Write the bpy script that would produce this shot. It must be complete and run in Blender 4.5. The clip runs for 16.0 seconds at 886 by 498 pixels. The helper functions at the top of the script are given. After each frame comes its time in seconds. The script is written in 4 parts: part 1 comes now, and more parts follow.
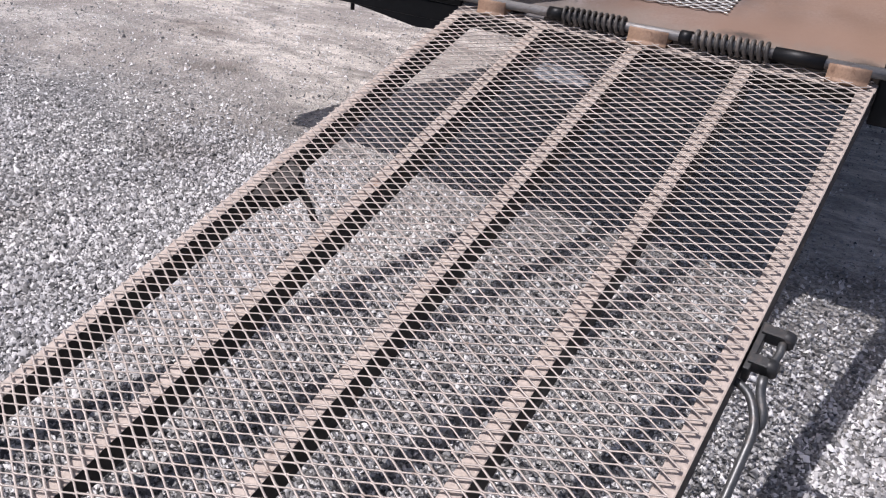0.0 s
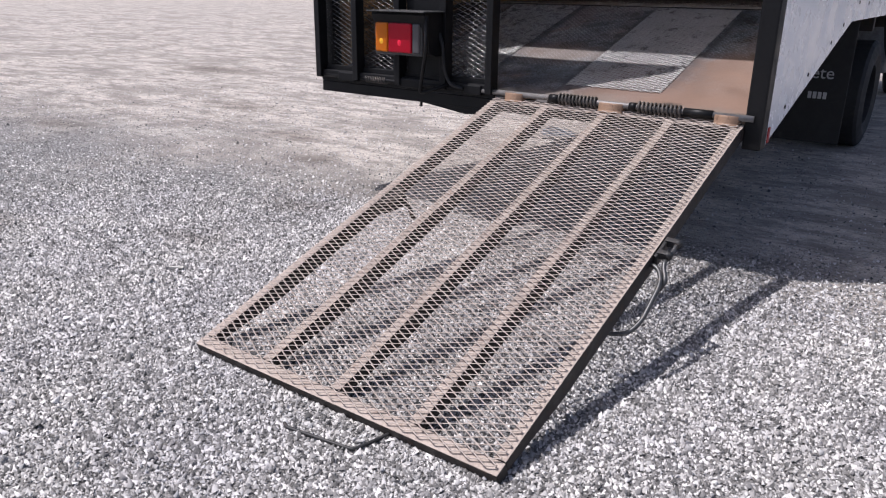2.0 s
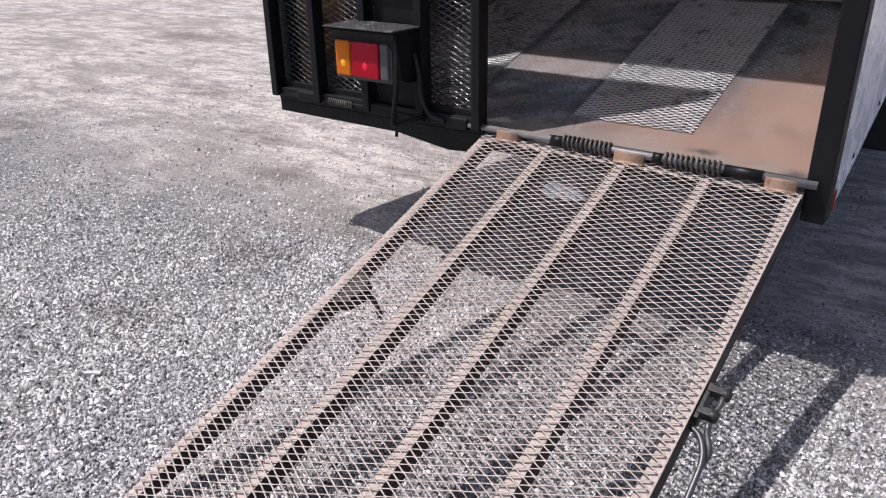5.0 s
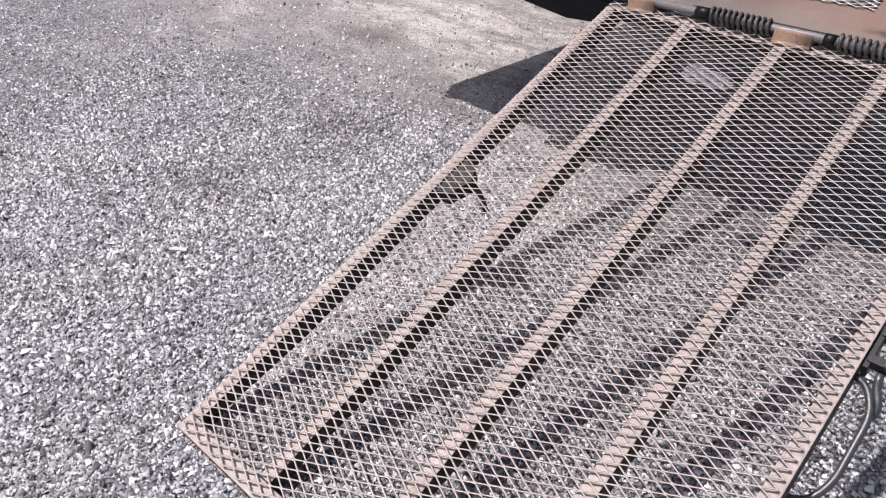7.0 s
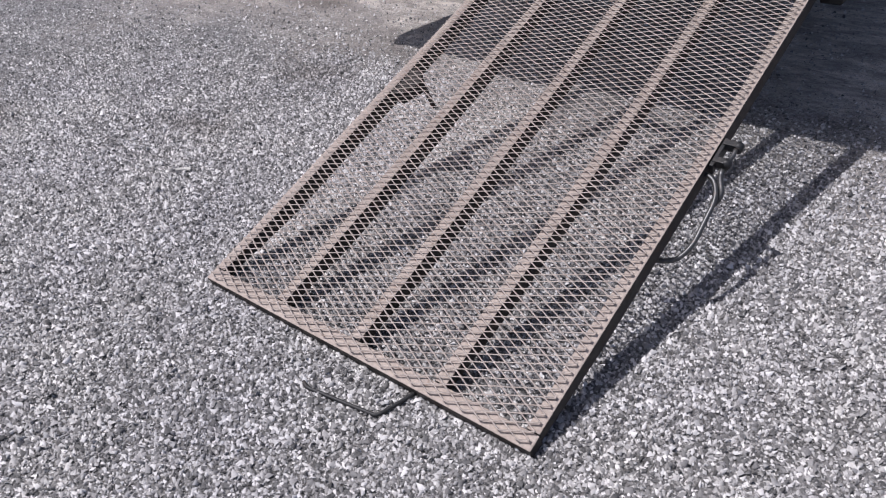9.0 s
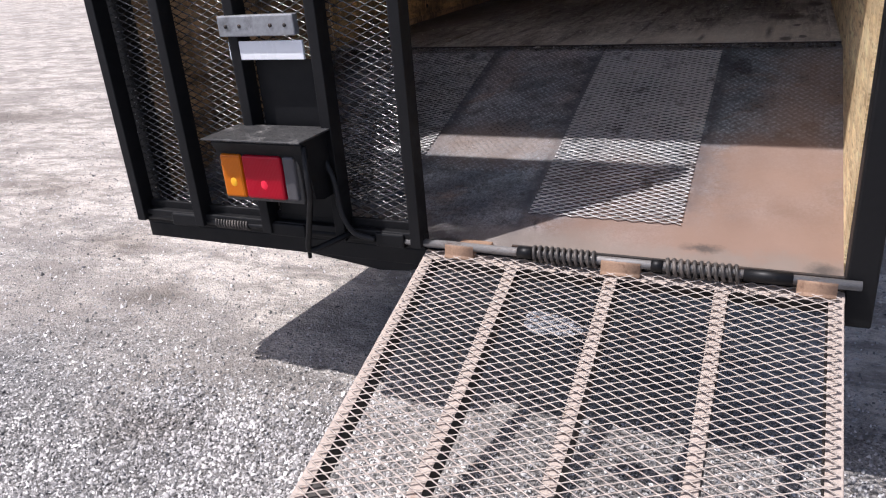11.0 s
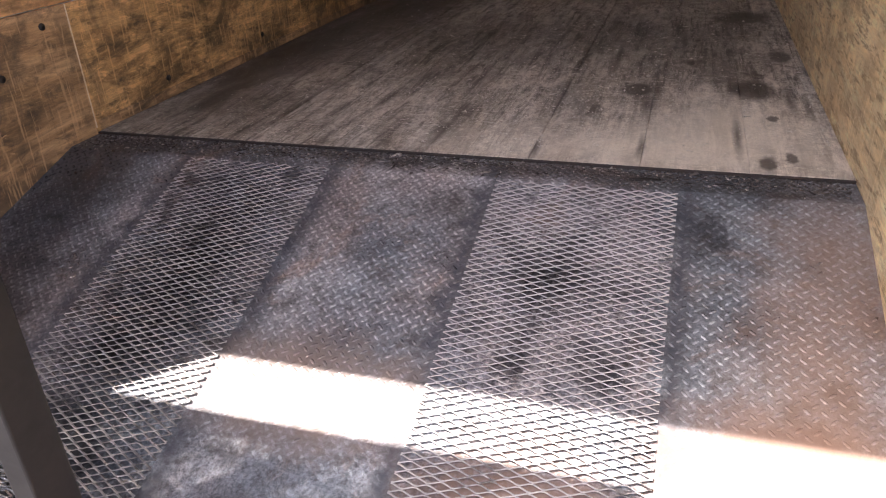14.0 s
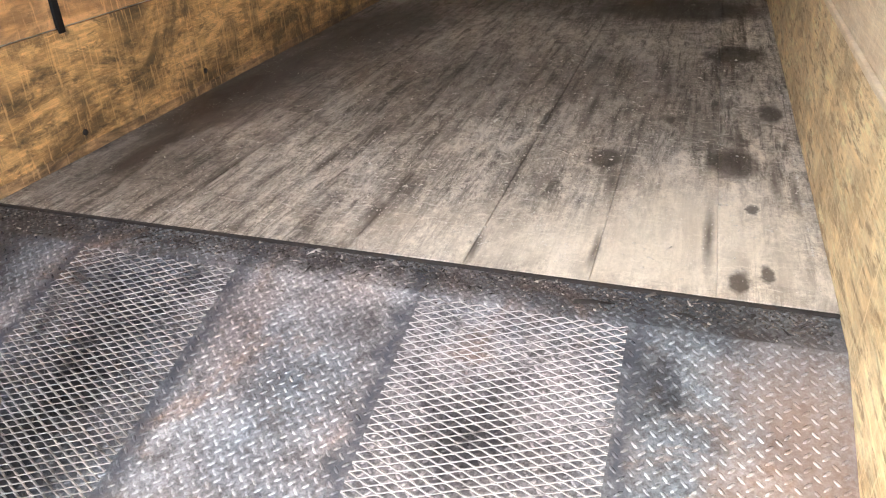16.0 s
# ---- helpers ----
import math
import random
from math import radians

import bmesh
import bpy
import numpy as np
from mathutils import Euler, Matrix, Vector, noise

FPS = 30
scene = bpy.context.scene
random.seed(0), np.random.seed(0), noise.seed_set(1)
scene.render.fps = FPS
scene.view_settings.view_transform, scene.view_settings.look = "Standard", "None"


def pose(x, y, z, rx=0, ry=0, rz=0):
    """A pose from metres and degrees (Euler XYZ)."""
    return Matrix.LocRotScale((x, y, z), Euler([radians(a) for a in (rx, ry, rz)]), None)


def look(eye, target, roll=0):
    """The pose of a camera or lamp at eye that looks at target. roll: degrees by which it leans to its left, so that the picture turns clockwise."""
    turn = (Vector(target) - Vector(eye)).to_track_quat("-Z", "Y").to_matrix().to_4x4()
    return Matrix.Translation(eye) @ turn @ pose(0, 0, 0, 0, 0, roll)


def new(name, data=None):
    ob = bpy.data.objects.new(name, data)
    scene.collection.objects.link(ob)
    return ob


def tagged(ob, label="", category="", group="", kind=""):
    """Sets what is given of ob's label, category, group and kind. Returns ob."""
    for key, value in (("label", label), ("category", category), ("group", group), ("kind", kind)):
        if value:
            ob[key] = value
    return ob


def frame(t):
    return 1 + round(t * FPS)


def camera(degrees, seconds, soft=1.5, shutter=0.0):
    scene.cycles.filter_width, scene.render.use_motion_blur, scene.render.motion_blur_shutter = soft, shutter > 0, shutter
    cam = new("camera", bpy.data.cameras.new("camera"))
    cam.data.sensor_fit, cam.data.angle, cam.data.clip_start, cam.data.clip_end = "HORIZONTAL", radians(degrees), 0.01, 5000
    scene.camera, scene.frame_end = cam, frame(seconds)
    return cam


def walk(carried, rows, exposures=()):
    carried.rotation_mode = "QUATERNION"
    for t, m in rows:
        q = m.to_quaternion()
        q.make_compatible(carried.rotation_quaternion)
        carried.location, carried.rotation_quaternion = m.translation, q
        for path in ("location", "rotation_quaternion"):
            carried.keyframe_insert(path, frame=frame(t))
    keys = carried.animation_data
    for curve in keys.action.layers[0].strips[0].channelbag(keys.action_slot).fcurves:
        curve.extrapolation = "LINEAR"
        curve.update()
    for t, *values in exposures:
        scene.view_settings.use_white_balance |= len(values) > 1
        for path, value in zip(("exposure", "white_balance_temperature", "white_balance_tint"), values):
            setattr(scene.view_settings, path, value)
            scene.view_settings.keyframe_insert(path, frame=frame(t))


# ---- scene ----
cam = camera(61.3, 16.0, 1.15)
PATH = [
    (0, (1.271, -1.858, 1.046), (0.370, -0.492, 0.160), 3.8),
    (0.5, (1.472, -1.968, 1.173), (0.361, -0.627, 0.19), 0.3),
    (1, (1.564, -2.278, 1.151), (0.46, -0.859, 0.275), 0.1),
    (1.5, (1.737, -2.582, 1.129), (0.623, -1.1, 0.377), 0.2),
    (2, (1.905, -2.914, 1.116), (0.791, -1.392, 0.452), 0.7),
    (2.5, (2.024, -3.221, 1.099), (0.914, -1.681, 0.468), 1.4),
    (3, (2.181, -3.38, 1.104), (1.083, -1.838, 0.459), 1.9),
    (3.2, (2.2, -3.406, 1.1), (1.109, -1.86, 0.453), 2.2),
    (5.3, (1.36, -2.071, 1.414), (0.255, -0.626, 0.584), -1.5),
    (5.5, (1.256, -2.012, 1.397), (0.118, -0.581, 0.586), -1.2),
    (6, (1.126, -1.898, 1.394), (-0.201, -0.618, 0.619), 2.4),
    (6.5, (1.121, -1.947, 1.376), (-0.171, -0.731, 0.453), 0.2),
    (7, (1.281, -2.083, 1.353), (0.149, -0.891, 0.213), -0.9),
    (7.5, (1.53, -2.266, 1.331), (0.456, -1.088, 0.123), -1.2),
    (8, (1.655, -2.456, 1.332), (0.602, -1.279, 0.104), -3.1),
    (8.5, (1.719, -2.607, 1.344), (0.666, -1.416, 0.13), -4.3),
    (9, (1.715, -2.566, 1.341), (0.655, -1.316, 0.194), -4.1),
    (9.5, (1.633, -2.363, 1.371), (0.575, -1.024, 0.329), -3.4),
    (10, (1.429, -2.166, 1.395), (0.404, -0.693, 0.514), -2.8),
    (10.2, (1.324, -2.121, 1.421), (0.345, -0.582, 0.602), -3.0),
    (12.3, (0.694, -1.077, 1.585), (0.108, 0.658, 0.781), -4.7),
    (12.5, (0.735, -0.986, 1.588), (0.176, 0.755, 0.777), -4.6),
    (13, (0.783, -0.785, 1.614), (0.26, 0.951, 0.771), -4.1),
    (13.5, (0.685, -0.585, 1.7), (0.153, 1.125, 0.808), -3.6),
    (14, (0.697, -0.436, 1.767), (0.136, 1.246, 0.841), -2.9),
    (14.5, (0.715, -0.328, 1.782), (0.12, 1.329, 0.834), -2.6),
    (15, (0.621, -0.143, 1.814), (0.032, 1.499, 0.836), -2.4),
    (15.5, (0.699, -0.044, 1.888), (0.118, 1.599, 0.907), -2.5),
    (16, (0.783, 0.017, 1.923), (0.207, 1.666, 0.949), -2.4),
]
walk(cam, [(t, look(eye, target, roll)) for t, eye, target, roll in PATH],
     [(0, 0.18, 6000, 16), (2.5, 0.13, 6000, 16), (5.3, 0.24, 6000, 17), (6.5, 0.36, 6050, 17), (7.3, 0.1, 5950, 18), (9.0, -0.19, 5900, 16), (10.2, 0.11, 6000, 15), (12.3, 1.25, 6150, 22), (13.0, 1.75, 6400, 26),
      (13.5, 2.15, 6600, 26), (14.0, 2.6, 6700, 20), (14.5, 3.1, 6700, 14), (15.0, 3.4, 6700, 11), (15.5, 3.65, 6750, 8), (16, 3.9, 6750, 6)])


# ---------------------------------------------------------------- light
SUN_RUN_X, SUN_RUN_Y = 0.40, 0.27          # shadow run on level ground for each metre of height
SUN_DIR = Vector((SUN_RUN_X, SUN_RUN_Y, -1.0)).normalized()
world = bpy.data.worlds.new("sky")
scene.world = world
world.use_nodes = True
wn = world.node_tree
sky = wn.nodes.new("ShaderNodeTexSky")
sky.sky_type = "NISHITA"
sky.sun_disc = False
sky.sun_elevation = math.asin(-SUN_DIR.z)
sky.sun_rotation = math.atan2(-SUN_DIR.x, -SUN_DIR.y)
sky.air_density, sky.dust_density, sky.ozone_density = 0.8, 3.5, 0.5
wn.links.new(sky.outputs[0], wn.nodes["Background"].inputs[0])
wn.nodes["Background"].inputs[1].default_value = 0.105
sun_data = bpy.data.lights.new("sun", "SUN")
sun_data.energy, sun_data.angle, sun_data.color = 4.3, radians(0.55), (1.0, 0.95, 0.88)
sun = new("sun", sun_data)
sun.rotation_euler = SUN_DIR.to_track_quat("-Z", "Y").to_euler()


# ---------------------------------------------------------------- materials
def mat(name):
    m = bpy.data.materials.new(name)
    m.use_nodes = True
    return m, m.node_tree, m.node_tree.nodes["Principled BSDF"]


def node(nt, kind, **inputs):
    n = nt.nodes.new(kind)
    for k, v in inputs.items():
        n.inputs[k.replace("_", " ")].default_value = v
    return n


def coords(nt, scale=(1, 1, 1)):
    tc = nt.nodes.new("ShaderNodeTexCoord")
    mp = nt.nodes.new("ShaderNodeMapping")
    mp.inputs["Scale"].default_value = scale
    nt.links.new(tc.outputs["Object"], mp.inputs["Vector"])
    return mp.outputs["Vector"]


def noise_tex(nt, vec, scale, detail=4.0, rough=0.55, dist=0.0):
    n = nt.nodes.new("ShaderNodeTexNoise")
    n.inputs["Scale"].default_value = scale
    n.inputs["Detail"].default_value = detail
    n.inputs["Roughness"].default_value = rough
    n.inputs["Distortion"].default_value = dist
    nt.links.new(vec, n.inputs["Vector"])
    return n.outputs["Fac"]


def ramp_of(nt, fac, stops):
    r = nt.nodes.new("ShaderNodeValToRGB")
    el = r.color_ramp.elements
    while len(el) < len(stops):
        el.new(0.5)
    for e, (p, c) in zip(el, stops):
        e.position = p
        e.color = (*c, 1) if len(c) == 3 else c
    nt.links.new(fac, r.inputs["Fac"])
    return r.outputs["Color"]


def grey(v):
    return (v, v, v)


def mix(nt, fac, a, b, kind="MIX"):
    m = nt.nodes.new("ShaderNodeMix")
    m.data_type, m.blend_type = "RGBA", kind
    for sock, val in ((m.inputs[0], fac), (m.inputs[6], a), (m.inputs[7], b)):
        if isinstance(val, (int, float)):
            sock.default_value = val
        elif isinstance(val, tuple):
            sock.default_value = (*val, 1)
        else:
            nt.links.new(val, sock)
    return m.outputs[2]


def bump(nt, bsdf, height, strength, distance):
    b = nt.nodes.new("ShaderNodeBump")
    b.inputs["Strength"].default_value = strength
    b.inputs["Distance"].default_value = distance
    nt.links.new(height, b.inputs["Height"])
    nt.links.new(b.outputs["Normal"], bsdf.inputs["Normal"])


def two_tone(name, base, other, wear, scale=14.0, rough=(0.4, 0.7), metal=0.0, bump_mm=0.4, wear_at=(0.55, 0.72), stretch=(1, 1, 1), grain=0.55):
    """Paint or metal with broad tone changes, patches of wear and fine grain."""
    m, nt, b = mat(name)
    v = coords(nt, stretch)
    broad = noise_tex(nt, v, scale * 0.35, 3)
    fine = noise_tex(nt, v, scale * 6, 5, 0.65)
    patch = noise_tex(nt, v, scale, 6, 0.65, 0.4)
    col = mix(nt, broad, base, other)
    patch_mask = ramp_of(nt, patch, [(wear_at[0], grey(0)), (wear_at[1], grey(1))])
    col = mix(nt, patch_mask, col, wear)
    col = mix(nt, grain, col, ramp_of(nt, fine, [(0.3, grey(0.45)), (0.7, grey(1.0))]), "MULTIPLY")
    nt.links.new(col, b.inputs["Base Color"])
    nt.links.new(ramp_of(nt, patch, [(0.35, grey(rough[0])), (0.7, grey(rough[1]))]), b.inputs["Roughness"])
    b.inputs["Metallic"].default_value = metal
    bump(nt, b, fine, 0.5, bump_mm * 0.001)
    return m


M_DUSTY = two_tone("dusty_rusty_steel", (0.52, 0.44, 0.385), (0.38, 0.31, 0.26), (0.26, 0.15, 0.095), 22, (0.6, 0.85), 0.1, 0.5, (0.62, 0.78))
M_STRAND = two_tone("worn_mesh_steel", (0.58, 0.51, 0.455), (0.42, 0.355, 0.31), (0.26, 0.16, 0.11), 20, (0.5, 0.8), 0.25, 0.2, (0.6, 0.75))
# dirty steel, near-black so the ramp rails' sides carry their shade in the colour
M_UNDER = two_tone("dirty_shaded_steel", (0.026, 0.022, 0.02), (0.045, 0.036, 0.031), (0.10, 0.06, 0.04), 18, (0.6, 0.85), 0.1)
M_BLACK = two_tone("black_paint", (0.005, 0.005, 0.006), (0.009, 0.009, 0.010), (0.035, 0.032, 0.03), 12, (0.42, 0.65), 0.0, 0.3, (0.64, 0.8))
M_BLACK.node_tree.nodes["Principled BSDF"].inputs["Specular IOR Level"].default_value = 0.28
# the pale patches paint sun glints onto the black strands
M_GATE_STRAND = two_tone("black_mesh_glint_paint", (0.13, 0.13, 0.13), (0.05, 0.05, 0.05), (0.70, 0.70, 0.69), 90, (0.16, 0.30), 0.6, 0.2, (0.55, 0.7))
M_PAD = two_tone("tan_scuffed_steel", (0.38, 0.25, 0.17), (0.31, 0.19, 0.12), (0.20, 0.115, 0.075), 34, (0.55, 0.8), 0.1, 0.6, (0.56, 0.72))
M_SHAFT = two_tone("bare_steel", (0.30, 0.29, 0.285), (0.20, 0.19, 0.185), (0.12, 0.085, 0.065), 22, (0.45, 0.7), 0.4, 0.3, (0.54, 0.7), (1, 3, 3))
M_SPRING = two_tone("dusty_spring_steel", (0.055, 0.05, 0.047), (0.09, 0.081, 0.074), (0.24, 0.205, 0.18), 25, (0.45, 0.7), 0.25, 0.3, (0.5, 0.7))
M_WHITE = two_tone("white_body_paint", (0.90, 0.91, 0.93), (0.87, 0.885, 0.91), (0.5, 0.48, 0.46), 5, (0.18, 0.4), 0.0, 0.1, (0.70, 0.88), (1, 1, 1), 0.06)
M_RUBBER = two_tone("black_rubber", (0.014, 0.014, 0.015), (0.02, 0.02, 0.021), (0.045, 0.042, 0.04), 9, (0.6, 0.85))
M_GREYPLAST = two_tone("grey_metal_bracket", (0.45, 0.46, 0.48), (0.36, 0.37, 0.39), (0.2, 0.2, 0.2), 12, (0.3, 0.5), 0.5)
M_TEXT = two_tone("worn_white_lettering", (0.6, 0.6, 0.6), (0.5, 0.5, 0.5), (0.3, 0.3, 0.3), 30)
M_YELLOW = two_tone("pale_wood_scrap", (0.72, 0.56, 0.26), (0.62, 0.47, 0.22), (0.45, 0.32, 0.15), 60, (0.6, 0.8))
M_PINK = two_tone("pale_beige_scrap", (0.66, 0.53, 0.41), (0.58, 0.46, 0.35), (0.42, 0.33, 0.24), 60, (0.6, 0.8))
M_STICK = two_tone("bleached_stick_wood", (0.62, 0.60, 0.55), (0.5, 0.48, 0.44), (0.35, 0.32, 0.28), 60, (0.6, 0.8), 0.0, 0.5, (0.6, 0.75), (1, 8, 8))
M_CRUMB = two_tone("pale_crumbs", (0.88, 0.86, 0.81), (0.76, 0.72, 0.64), (0.5, 0.42, 0.33), 60, (0.6, 0.8))
M_SILVERY = two_tone("silvery_patch_surface", (0.56, 0.58, 0.62), (0.42, 0.44, 0.48), (0.26, 0.27, 0.29), 60, (0.3, 0.5), 0.2, 0.8)
M_ROD = two_tone("dark_iron_rod", (0.03, 0.03, 0.032), (0.05, 0.048, 0.046), (0.1, 0.08, 0.07), 40, (0.45, 0.7), 0.3)
M_HOOK = two_tone("grey_iron_hook", (0.13, 0.13, 0.13), (0.09, 0.09, 0.09), (0.2, 0.17, 0.15), 40, (0.35, 0.55), 0.6)
M_COVER = two_tone("dull_cover_plate", (0.07, 0.07, 0.07), (0.10, 0.098, 0.096), (0.24, 0.23, 0.22), 14, (0.35, 0.6), 0.5)
M_LEAF = two_tone("dry_leaf", (0.22, 0.12, 0.07), (0.28, 0.16, 0.09), (0.14, 0.08, 0.05), 60)
M_RED = two_tone("red_marker_tape", (0.45, 0.02, 0.02), (0.35, 0.02, 0.02), (0.3, 0.1, 0.1), 30)


def lens_mat(name, col, rough=0.12):
    m, nt, b = mat(name)
    v = coords(nt)
    w = nt.nodes.new("ShaderNodeTexWave")
    w.inputs["Scale"].default_value = 60
    nt.links.new(v, w.inputs["Vector"])
    b.inputs["Base Color"].default_value = (*col, 1)
    b.inputs["Roughness"].default_value = rough
    b.inputs["Specular IOR Level"].default_value = 0.3
    bump(nt, b, w.outputs["Fac"], 0.3, 0.001)
    return m


M_LENS_RED = lens_mat("red_lens", (0.40, 0.001, 0.016), 0.35)
M_LENS_AMBER = lens_mat("amber_lens", (0.60, 0.15, 0.002), 0.35)
# brighter lens colours that stand for the glowing spots in the lenses
M_GLOW_RED = lens_mat("red_glow_dome", (0.95, 0.03, 0.07), 0.2)
M_GLOW_AMBER = lens_mat("amber_glow_dome", (1.0, 0.50, 0.03), 0.2)
M_LENS_CLEAR = lens_mat("clear_lens", (0.10, 0.095, 0.10))

def blotches(nt, v, col, spots, dark, wobble, strength, scale=5.0, inner=0.35, kind="MULTIPLY"):
    """Lays dark marks of uneven outline on a colour. spots: x, y, half width, half length."""
    w = nt.nodes.new("ShaderNodeTexNoise")
    w.inputs["Scale"].default_value, w.inputs["Detail"].default_value = scale, 9.0
    w.inputs["Roughness"].default_value = 0.72
    nt.links.new(v, w.inputs["Vector"])
    soft = nt.nodes.new("ShaderNodeVectorMath")
    soft.operation = "MULTIPLY_ADD"
    soft.inputs[1].default_value = (wobble, wobble, 0.0)
    nt.links.new(w.outputs["Color"], soft.inputs[0])
    nt.links.new(v, soft.inputs[2])
    for x, y, rx, ry in spots:
        d = nt.nodes.new("ShaderNodeVectorMath")
        d.operation = "SUBTRACT"
        d.inputs[1].default_value = (x + wobble / 2, y + wobble / 2, 0)
        nt.links.new(soft.outputs[0], d.inputs[0])
        sc = nt.nodes.new("ShaderNodeVectorMath")
        sc.operation = "MULTIPLY"
        sc.inputs[1].default_value = (1 / rx, 1 / ry, 0.0)
        nt.links.new(d.outputs[0], sc.inputs[0])
        ln = nt.nodes.new("ShaderNodeVectorMath")
        ln.operation = "LENGTH"
        nt.links.new(sc.outputs[0], ln.inputs[0])
        col = mix(nt, ramp_of(nt, ln.outputs["Value"], [(inner, grey(strength)), (1.0, grey(0))]), col, dark, kind)
    return col


# chequer plate: bare steel under trodden pale dust, with grease and rust, and a tan tone put where sun falls; the lugs
# share both
LIP_DIRT = ((-0.9, 1.44, 0.5, 0.11), (-0.2, 1.45, 0.55, 0.07), (0.45, 1.44, 0.5, 0.09), (0.98, 1.42, 0.3, 0.12))
GREASE = ((-0.445, 0.42, 0.22, 0.16), (-0.445, 1.05, 0.27, 0.42), (-0.445, 0.75, 0.27, 0.35), (-0.98, 1.05, 0.26, 0.55), (-0.88, 0.50, 0.24, 0.45), (-0.44, 0.95, 0.09, 0.17), (-0.50, 0.68, 0.08, 0.1), (0.47, 1.02, 0.13, 0.16), (0.60, 0.80, 0.08, 0.1), (0.79, 1.22, 0.06, 0.12),
          (-0.62, 0.42, 0.3, 0.16), (0.42, 0.80, 0.06, 0.08))
# tan dust over the sunlit floor, its colour toned down against the sun's glare
SUNLIT_DUST = ((0.98, 0.34, 0.36, 0.40), (0.98, 0.20, 0.40, 0.20), (0.60, 0.22, 0.42, 0.18), (0.50, 0.45, 0.26, 0.22), (0.98, 0.62, 0.34, 0.22))
# peach tone painted along the sun's band across the middle plate
SUN_BAND_DUST = ((0.02, 0.66, 0.40, 0.17),)

RUSTY = ((1.06, 1.15, 0.20, 0.34), (1.0, 0.85, 0.2, 0.25))

SILL_GRIME = ((0.30, 0.17, 0.55, 0.08), (0.90, 0.15, 0.45, 0.07), (-0.35, 0.20, 0.5, 0.1))
SILL_STAIN = ((0.79, 0.205, 0.07, 0.022), (1.09, 0.16, 0.05, 0.04), (0.30, 0.25, 0.012, 0.03), (0.05, 0.14, 0.09, 0.02))


def plate_mat(name, pale, bare, rough, metal):
    m, nt, b = mat(name)
    v = coords(nt)
    p1 = noise_tex(nt, v, 3.4, 6, 0.65, 0.3)
    p2 = noise_tex(nt, v, 13.0, 7, 0.7, 0.3)
    p3 = noise_tex(nt, v, 130.0, 6, 0.8)
    rust = noise_tex(nt, v, 4.3, 7, 0.75, 0.8)
    tint = noise_tex(nt, coords(nt, (1, 0.7, 1)), 1.7, 4, 0.6)
    col = ramp_of(nt, p1, [(0.33, bare), (0.52, tuple((p + q) / 2 for p, q in zip(pale, bare))), (0.66, pale)])
    col = mix(nt, 0.8, col, ramp_of(nt, tint, [(0.40, (0.72, 0.88, 1.0)), (0.60, (0.98, 0.90, 0.89))]), "MULTIPLY")
    col = mix(nt, ramp_of(nt, p2, [(0.50, grey(0)), (0.66, grey(0.8))]), col, (0.10, 0.096, 0.098))
    col = mix(nt, ramp_of(nt, rust, [(0.55, grey(0)), (0.70, grey(0.75))]), col, (0.38, 0.27, 0.21))
    col = mix(nt, 0.75, col, ramp_of(nt, p3, [(0.38, grey(0.15)), (0.58, grey(1))]), "MULTIPLY")
    p4 = noise_tex(nt, v, 55.0, 7, 0.8)
    col = mix(nt, 0.6, col, ramp_of(nt, p4, [(0.40, grey(0.3)), (0.54, grey(1))]), "MULTIPLY")
    col = blotches(nt, v, col, RUSTY, (0.34, 0.225, 0.165), 0.3, 0.5, 9.0, 0.2, "MIX")
    col = blotches(nt, v, col, GREASE, (0.16, 0.155, 0.17), 0.26, 0.9, 12.0, 0.3)
    col = blotches(nt, v, col, LIP_DIRT, (0.24, 0.205, 0.20), 0.14, 0.7, 16.0)
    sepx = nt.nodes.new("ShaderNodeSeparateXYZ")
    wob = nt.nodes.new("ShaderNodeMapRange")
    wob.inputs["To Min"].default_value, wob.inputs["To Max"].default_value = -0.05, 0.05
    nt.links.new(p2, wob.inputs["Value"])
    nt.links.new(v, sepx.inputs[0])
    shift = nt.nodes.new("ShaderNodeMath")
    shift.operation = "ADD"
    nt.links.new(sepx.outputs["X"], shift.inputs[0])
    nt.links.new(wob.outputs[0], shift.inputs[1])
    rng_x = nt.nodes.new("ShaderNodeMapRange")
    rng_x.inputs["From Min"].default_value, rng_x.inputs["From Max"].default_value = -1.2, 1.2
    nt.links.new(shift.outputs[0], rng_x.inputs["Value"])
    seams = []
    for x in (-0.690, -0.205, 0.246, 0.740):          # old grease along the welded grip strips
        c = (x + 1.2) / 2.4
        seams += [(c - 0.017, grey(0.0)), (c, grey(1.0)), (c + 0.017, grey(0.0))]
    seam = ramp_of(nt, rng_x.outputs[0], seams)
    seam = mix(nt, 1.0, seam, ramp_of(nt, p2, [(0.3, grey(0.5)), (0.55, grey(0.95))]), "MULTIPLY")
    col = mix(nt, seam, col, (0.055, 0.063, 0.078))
    col = blotches(nt, v, col, SUNLIT_DUST, (0.235, 0.155, 0.118), 0.24, 0.85, 9.0, 0.45, "MIX")
    col = blotches(nt, v, col, SUN_BAND_DUST, (0.27, 0.215, 0.185), 0.2, 0.7, 9.0, 0.4, "MIX")
    col = blotches(nt, v, col, SILL_GRIME, (0.21, 0.178, 0.155), 0.16, 0.75, 12.0, 0.3, "MIX")
    col = blotches(nt, v, col, SILL_STAIN, (0.05, 0.045, 0.042), 0.07, 0.8, 22.0, 0.2, "MIX")
    nt.links.new(col, b.inputs["Base Color"])
    nt.links.new(ramp_of(nt, p1, [(0.3, grey(rough[0])), (0.65, grey(rough[1]))]), b.inputs["Roughness"])
